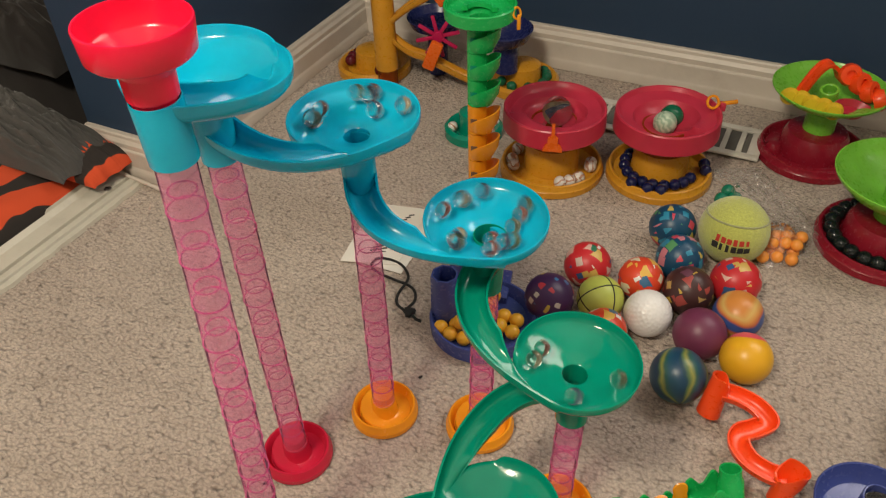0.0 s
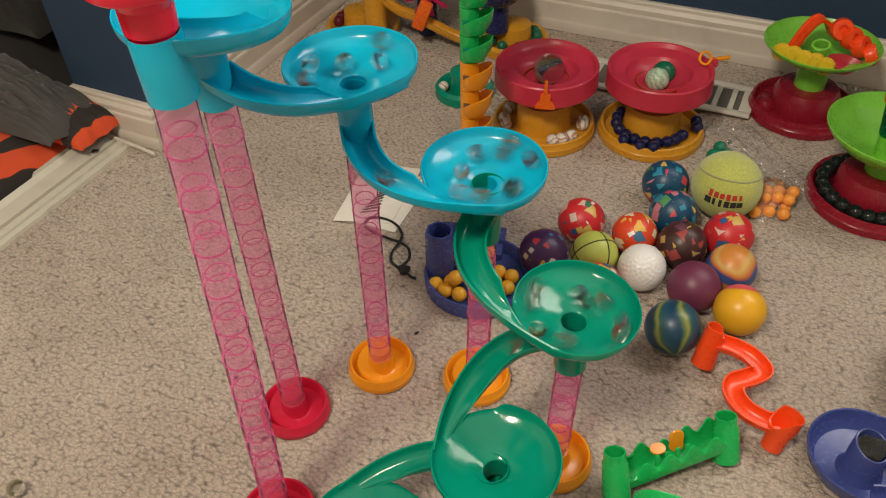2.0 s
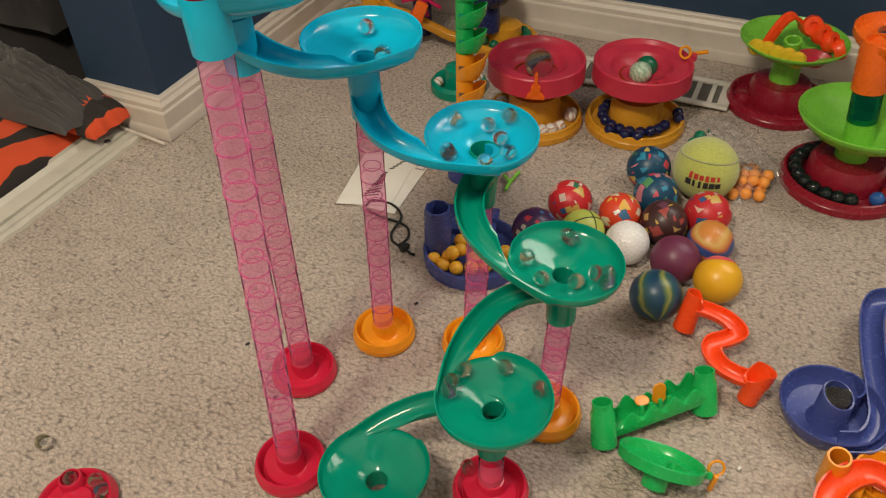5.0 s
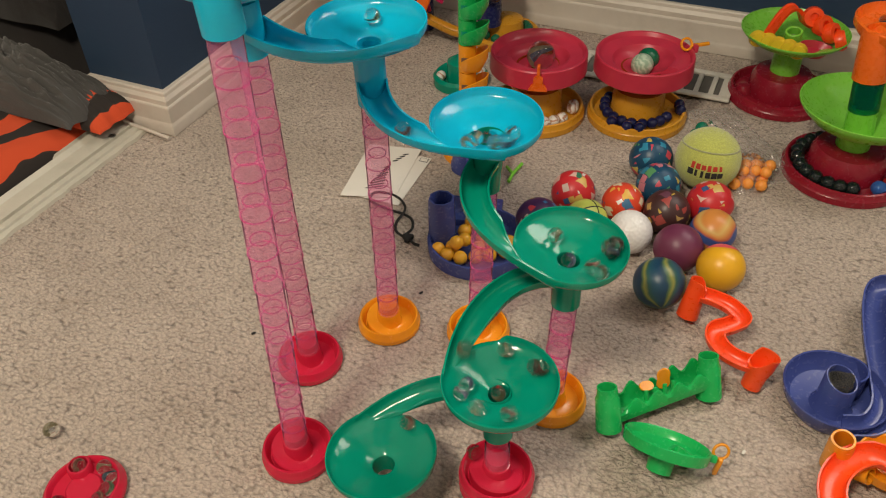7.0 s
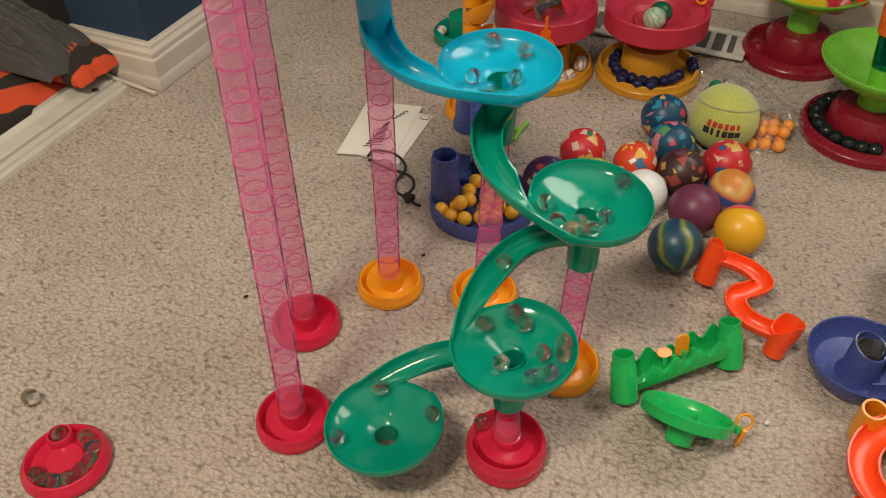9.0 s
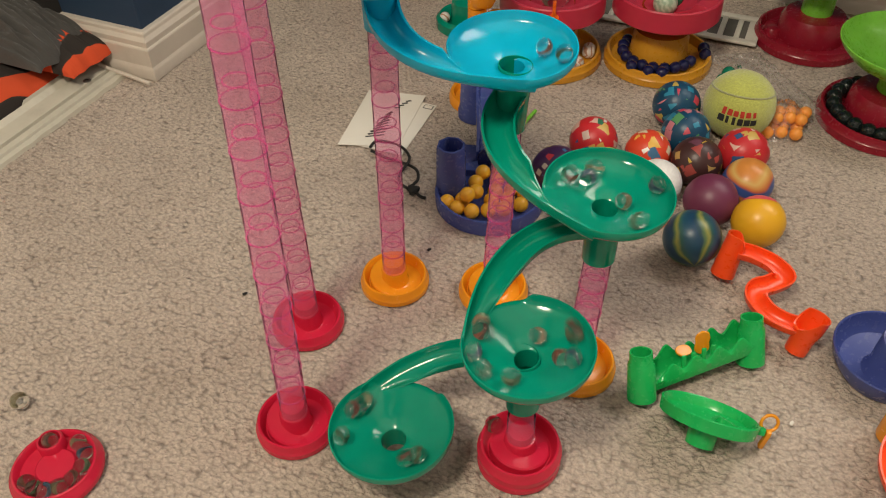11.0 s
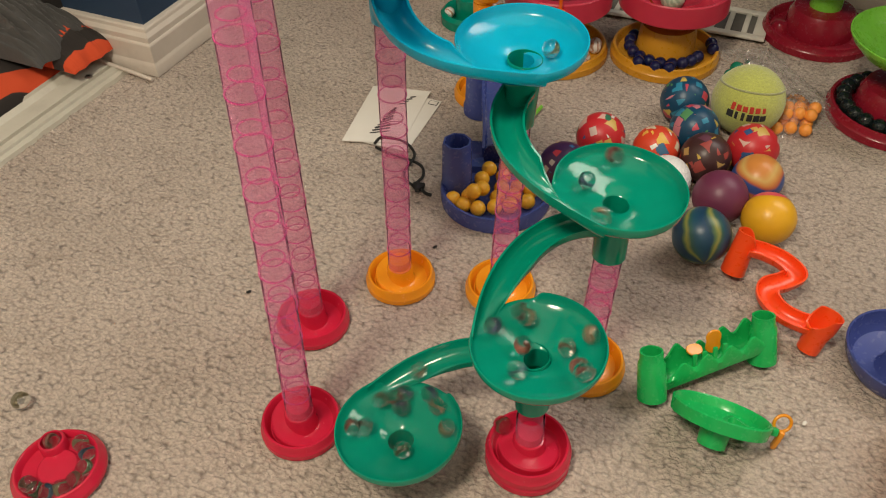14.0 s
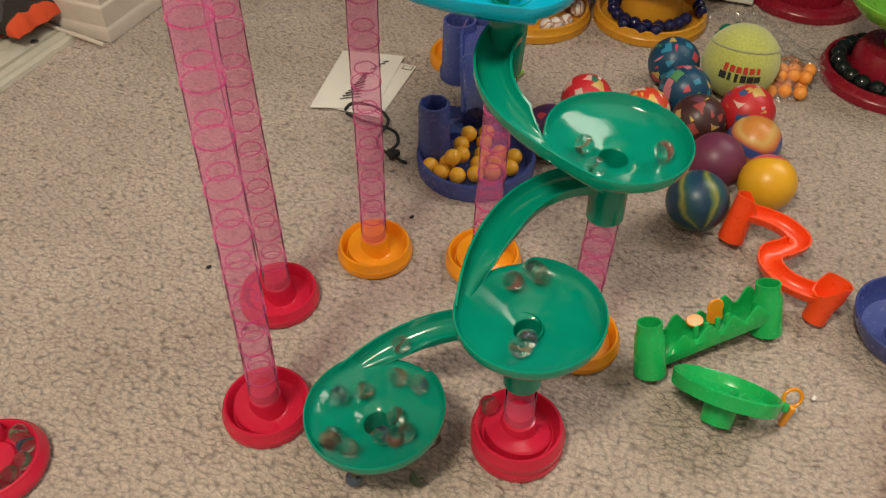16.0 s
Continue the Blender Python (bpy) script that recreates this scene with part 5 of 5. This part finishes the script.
part("disc", lathe([(0, 0), (0.0290, 0), (0.0298, 0.003), (0.0292, 0.0055), (0.0270, 0.0075), (0.0262, 0.0100), (0.0250, 0.0104), (0.0240, 0.0095), (0.0228, 0.0050), (0.0136, 0.0042), (0.0128, 0.0068), (0.0118, 0.0076), (0, 0.0076)], 60, False), RED, disc)
part("socket", lathe([(0.0066, 0.004), (0.0088, 0.004), (0.0086, 0.0125), (0.0078, 0.0135), (0.0068, 0.0135)], 32), RED, disc, at=pose(-0.010, 0.014, 0))
for k, ang in enumerate((236, 259, 282, 308, 334, 2, 36, 66)):
    loose_marble(-0.1590 + 0.0190 * math.cos(radians(ang)), 0.3160 + 0.0190 * math.sin(radians(ang)), 0.0052, 0.0054, MARBLE_GLASS, "clear glass marble resting in the red disc", "marbles in the red disc", SWIRLS[k % 4])
loose_marble(-0.1690, 0.3300, 0.0082, 0.0052, MARBLE_GLASS, "clear glass marble in the red disc's socket", "marbles in the red disc", SWIRLS[0])
loose_marble(-0.2115, 0.3605, 0.0002, 0.0064, MARBLE_GLASS, "clear pale glass marble alone on the carpet", "stray marbles", SWIRLS[3])
loose_marble(0.1185, 0.3845, 0.0120, 0.0058, MARBLE_GLASS, "clear amber marble in the stacked red base", "stray marbles", SWIRLS[0])

# ---- bag of orange balls ----
bag = thing("plastic_bag", pose(0.357, 0.8575, 0.0), "clear crinkled plastic bag with small orange balls inside", "bag")


BAG = [Vector(p) for p in ((-0.014, -0.104), (0.061, -0.062), (-0.005, 0.075), (-0.061, 0.061))]


def film_sheet():
    """Crinkled film over the small balls, flat at its hem."""
    bm = bmesh.new()
    n = 110
    rows = []
    for j in range(n + 1):
        row = []
        for i in range(n + 1):
            u, v = i / n, j / n
            p = (BAG[0] * (1 - u) + BAG[1] * u) * (1 - v) + (BAG[3] * (1 - u) + BAG[2] * u) * v
            hem = min(1.0, 9 * min(u, 1 - u, v, 1 - v))
            hill = 0.021 * math.exp(-((p.x + 0.001) ** 2 + (p.y + 0.070) ** 2) / 0.00050) + 0.015 * math.exp(-((p.x + 0.034) ** 2 + (p.y - 0.004) ** 2) / 0.00060)
            q = Vector((p.x * 60, p.y * 60, 1))
            q += noise.noise_vector(q * 0.7) * 0.6
            fold = 0.0060 * (1 - abs(noise.noise(q))) ** 3 + 0.0040 * (1 - abs(noise.noise(q * 2.6))) ** 4 + 0.0016 * noise.noise(q * 6.0)
            row.append(bm.verts.new((p.x + 0.003 * noise.noise(Vector((u * 5, v * 5, 7))), p.y, 0.0024 + hem * (hill + fold) + 0.0012 * (1 - hem) * abs(noise.noise(q * 1.5)))))
        rows.append(row)
    for r0, r1 in zip(rows, rows[1:]):
        for i in range(n):
            bm.faces.new((r0[i], r0[i + 1], r1[i + 1], r1[i]))
    return bm


part("film", film_sheet(), FILM, bag, angle=25).visible_shadow = False
for k in range(18):
    i, j = k % 3, (k // 3) % 4
    x, y = 0.355 + 0.0122 * (i - 1) + 0.004 * (j % 2), 0.783 + 0.0118 * (j - 1.2)
    up = 0 if k < 12 else 0.0100
    ob = part("plastic_ball", ball_mesh(0.0062, 20, 13), BALL_ORANGE, angle=180)
    ob.matrix_world = pose(x + (0.005 if up else 0) + random.uniform(-0.0018, 0.0018), y + (0.010 if up else 0) + random.uniform(-0.0018, 0.0018), 0.0064 + up)
    tagged(ob, "small pale orange plastic ball inside the clear bag", "ball", "orange balls in the bag")

for x, y in ((0.306, 0.856), (0.320, 0.860), (0.314, 0.872), (0.338, 0.838)):
    loose_marble(x, y, 0.0004, 0.0075, TEAL_MARBLE, "teal green glass marble inside the clear bag", "green marbles in the bag")

sprig = thing("plastic_sprig", pose(0.107, 0.761, 0.001), "small lime plastic forked scrap on the carpet", "scrap")
part("prong", rod([(-0.003, -0.018, 0.002), (0, -0.004, 0.003), (0.008, 0.016, 0.003)], 0.0020, 7), LIME, sprig)
part("prong", rod([(0, -0.004, 0.003), (-0.008, 0.008, 0.003)], 0.0018, 7), LIME, sprig)
for x, y, m in ((0.2635, 0.4185, PAPER), (-0.093, 0.488, CORD_BLACK), (0.0435, 0.5605, CORD_BLACK), (-0.0495, 0.4355, CORD_BLACK), (0.317, 0.4275, PAPER)):
    crumb = part("crumb", lathe([(0, 0), (0.0016, 0.0002), (0.0018, 0.001), (0.0008, 0.0016), (0, 0.0017)], 7, False, lambda a, r, z: (r * (1 + 0.4 * math.sin(2 * a)), z)), m)
    crumb.matrix_world = pose(x, y, 0.0006, 0, 0, 40 * x)
    tagged(crumb, "tiny crumb lying on the carpet pile", "crumb", "crumbs on the carpet")


# ---- closet: heaped blanket and clothes ----
def heap(name, u0, u1, v0, v1, height, material, label, seed, fold=1.0, base=0.0, power=2.6, turn=0.0):
    bm = bmesh.new()
    n, m = 90, 110
    rows = []
    for j in range(m + 1):
        row = []
        for i in range(n + 1):
            a, b = i / n * 2 - 1, j / m * 2 - 1
            body = max(0.0, 1 - abs(a) ** power) ** 0.5 * max(0.0, 1 - abs(b) ** power) ** 0.5
            p = Vector((a * 1.6 + seed, b * 2.2, seed))
            f = noise.noise(p + noise.noise_vector(p) * 0.8)
            g = 1 - abs(noise.noise(Vector((a * 3.0 + b * 2.5, b * 4.0 - a * 2.5, seed * 2)) + noise.noise_vector(Vector((a * 2, b * 2, seed))) * 0.7))
            g2 = 1 - abs(noise.noise(Vector((a * 3.5 + seed, b * 9.0 + a * 2.0, seed * 3)) + noise.noise_vector(Vector((a * 3, b * 3, seed))) * 0.6))
            z = base + body * (height * (0.85 + 0.22 * f) + fold * (0.011 * g * g + 0.007 * g2 ** 4))
            swell = 1 + 0.05 * noise.noise(Vector((a * 2, b * 2, seed + 5)))
            row.append(bm.verts.new(((u0 + u1) / 2 + (u1 - u0) / 2 * a * swell, (v0 + v1) / 2 + (v1 - v0) / 2 * b * swell, z if body > 0 else base - 0.002)))
        rows.append(row)
    for r0, r1 in zip(rows, rows[1:]):
        for i in range(n):
            bm.faces.new((r0[i], r0[i + 1], r1[i + 1], r1[i]))
    ob = part(name, bm, material, angle=180)
    ob.matrix_world = ROOM @ pose(0, 0, 0, 0, 0, turn)
    return tagged(ob, label, "cloth" if label else "")


blanket = heap("tiger_blanket", -0.55, -0.088, -0.80, -0.012, 0.042, TIGER, "orange fleece blanket with black tiger stripes heaped in the closet", 3.0, 0.25, 0.0, 9.0)
fold = heap("fold", -0.34, -0.056, -0.056, 0.010, 0.043, TIGER, "", 21.0, 0.2, 0.024, 2.4)
fold.parent = blanket
fold.matrix_world = ROOM
shirt = heap("grey_shirt", -0.50, -0.078, -0.075, 0.004, 0.040, GREY_CLOTH, "crumpled grey jersey shirt on top of the blanket", 9.0, 2.6, 0.036, 2.2)
sleeve = heap("sleeve", -0.15, 0.13, -0.036, 0.036, 0.028, GREY_CLOTH, "", 31.0, 2.2, 0.028, 2.2)
sleeve.parent = shirt
sleeve.matrix_world = ROOM @ pose(-0.235, -0.050, 0, 0, 0, 18)
pile = heap("shaded_clothes", -0.95, -0.135, 0.012, 0.390, 0.15, SHADED_CLOTH, "heap of clothes coloured dark for the closet's shade", 14.0, 1.5, 0.0, 4.0)
hood = heap("hood", -0.40, -0.16, 0.020, 0.16, 0.07, SHADED_CLOTH, "", 24.0, 1.2, 0.10, 2.4)
hood.parent = pile
hood.matrix_world = ROOM
heap("shaded_bedding", -0.95, -0.50, -0.90, 0.02, 0.16, SHADED_CLOTH, "folded bedding coloured black for the closet's deep shade", 17.0, 1.5, 0.0, 4.0)


# ---- marbles that run ----
R_M = 0.0052
DISH = [(Vector((*POSTS[k + 1], RIMS[k]))) for k in range(6)]
TIP = [pose(0, 0, 0, *TILTS[k], 0) for k in range(6)]
COUNT = 26
RUNNERS = [loose_marble(0, 0, 0, R_M, MARBLE_GLASS, "clear glass marble with a coloured vane running down the funnels", "marbles running down", SWIRLS[k % 4]) for k in range(COUNT)]
# how many have left each funnel (second to sixth) by each time
LEFT = {1: ([-9, 0, 1.2, 3.0, 5.0, 8.2, 8.9], [-8, 0, 2, 5, 6, 7.4, 8.3]),
        2: ([-9, 0, 1.5, 3.5, 5.0, 9.0, 12.0, 15.4, 16.2], [-12, 0, 6, 9.5, 12, 17.5, 21, 21.9, 23]),
        3: ([-9, 0, 1.6, 3.5, 5.0, 9.0, 12.5, 14.5, 16.0, 20], [-8, 0, 0.6, 4, 7, 14.5, 20, 22.6, 23.2, 26]),
        4: ([-9, 3.6, 5.0, 7.2, 9.0, 12.5, 14.5, 16.0, 20], [-2, 0, 0.8, 1.8, 3.4, 10, 13.5, 18.4, 26]),
        5: ([-9, 12.9, 14.0, 16.0, 20], [-2, 0, 1, 5.2, 20])}
AHEAD = {1: 18, 2: 4, 3: 0, 4: 0, 5: 0}
REST = [(0.0890, 0.3630), (0.0840, 0.3380), (0.0470, 0.3320), (0.030, 0.372), (0.066, 0.392), (0.058, 0.350)]


def leave_time(dish, j):
    """When the j-th marble drops from a funnel; marbles below it at the start never were in it."""
    n = j - AHEAD[dish]
    if n < 0:
        return None
    times, counts = LEFT[dish]
    return float(np.interp(n + 0.7, counts, times)) if n + 0.7 < counts[-1] else 99.0


def in_dish(dish, t, t_in, t_out, phase, speed):
    c = DISH[dish]
    s = min(1.0, max(0.0, (t - t_in) / max(0.2, t_out - t_in)))
    wob = 0.0035 * math.sin(2.3 * t + phase * 3)
    r = 0.0325 - 0.0075 * s - 0.0155 * s ** 5 + wob * (1 - s) * min(1, 4 * s)
    r = min(0.0330, max(0.0085, r))
    a = phase + speed * (t - t_in) * (1 + 0.25 * s)
    z = -0.0056 - (0.0365 - r) / 0.0273 * 0.0082 + R_M
    return c + TIP[dish] @ Vector((0.96 * r * math.cos(a), 0.96 * r * math.sin(a), z + 0.0008))


def on_chute(k, s):
    """Along the channel that leads into funnel k."""
    ob, L = CHUTES[k]
    pts = chute_path(L)
    f = min(0.999, max(0.0, s)) * (len(pts) - 1)
    p = pts[int(f)].lerp(pts[min(int(f) + 1, len(pts) - 1)], f - int(f))
    return ob.matrix_world @ (p + Vector((0, 0, R_M)))


def place(j, t, rnd):
    """Where marble j is at time t."""
    for dish in (1, 2, 3, 4, 5):
        t_out = leave_time(dish, j)
        if t_out is None:
            continue
        t_prev = leave_time(dish - 1, j) if dish > 1 else None
        t_in = t_prev + 0.62 if t_prev is not None else -2.5 - rnd[0] * 2.0
        # entry angle of the channel in the world
        ob, L = CHUTES[dish]
        yaw = math.atan2(POSTS[dish + 1][1] - POSTS[dish][1], POSTS[dish + 1][0] - POSTS[dish][0])
        phase = yaw + radians(-96) + (rnd[dish] * 6.28 if t_prev is None else 0)
        if t < t_in and t_prev is not None:
            d = t - t_prev
            if d < 0.18:
                top = DISH[dish - 1] + Vector((0, 0, -0.012))
                return top.lerp(on_chute(dish, 0.0), d / 0.18)
            return on_chute(dish, ((d - 0.18) / 0.44) ** 1.2)
        if t < t_out:
            return in_dish(dish, t, t_in, t_out, phase, 7.5 + 4.0 * rnd[dish])
    t_out = leave_time(5, j)
    d = t - t_out
    x, y = REST[j % len(REST)]
    c = DISH[5]
    if d < 0.12:
        return Vector((c.x, c.y, c.z - 0.012 - (c.z - 0.012 - R_M) * d / 0.12))
    e = 1 - math.exp(-(d - 0.12) * 2.4)
    return Vector((c.x + (x - c.x) * e, c.y + (y - c.y) * e, R_M + 0.0004))


def motions():
    dice = random.Random(5)
    for j, ob in enumerate(RUNNERS):
        rnd = [dice.random() for _ in range(8)]
        axis = Vector((dice.uniform(-1, 1), dice.uniform(-1, 1), dice.uniform(-1, 1))).normalized()
        rows = []
        last = None
        angle = 0.0
        for i in range(321):
            t = i / 20
            p = place(j, t, rnd)
            if last is not None:
                angle += min(1.2, (p - last).length / R_M * 0.5)
            last = p
            rows.append((t, Matrix.Translation(p) @ Matrix.Rotation(angle, 4, axis)))
        walk(ob, rows)


motions()
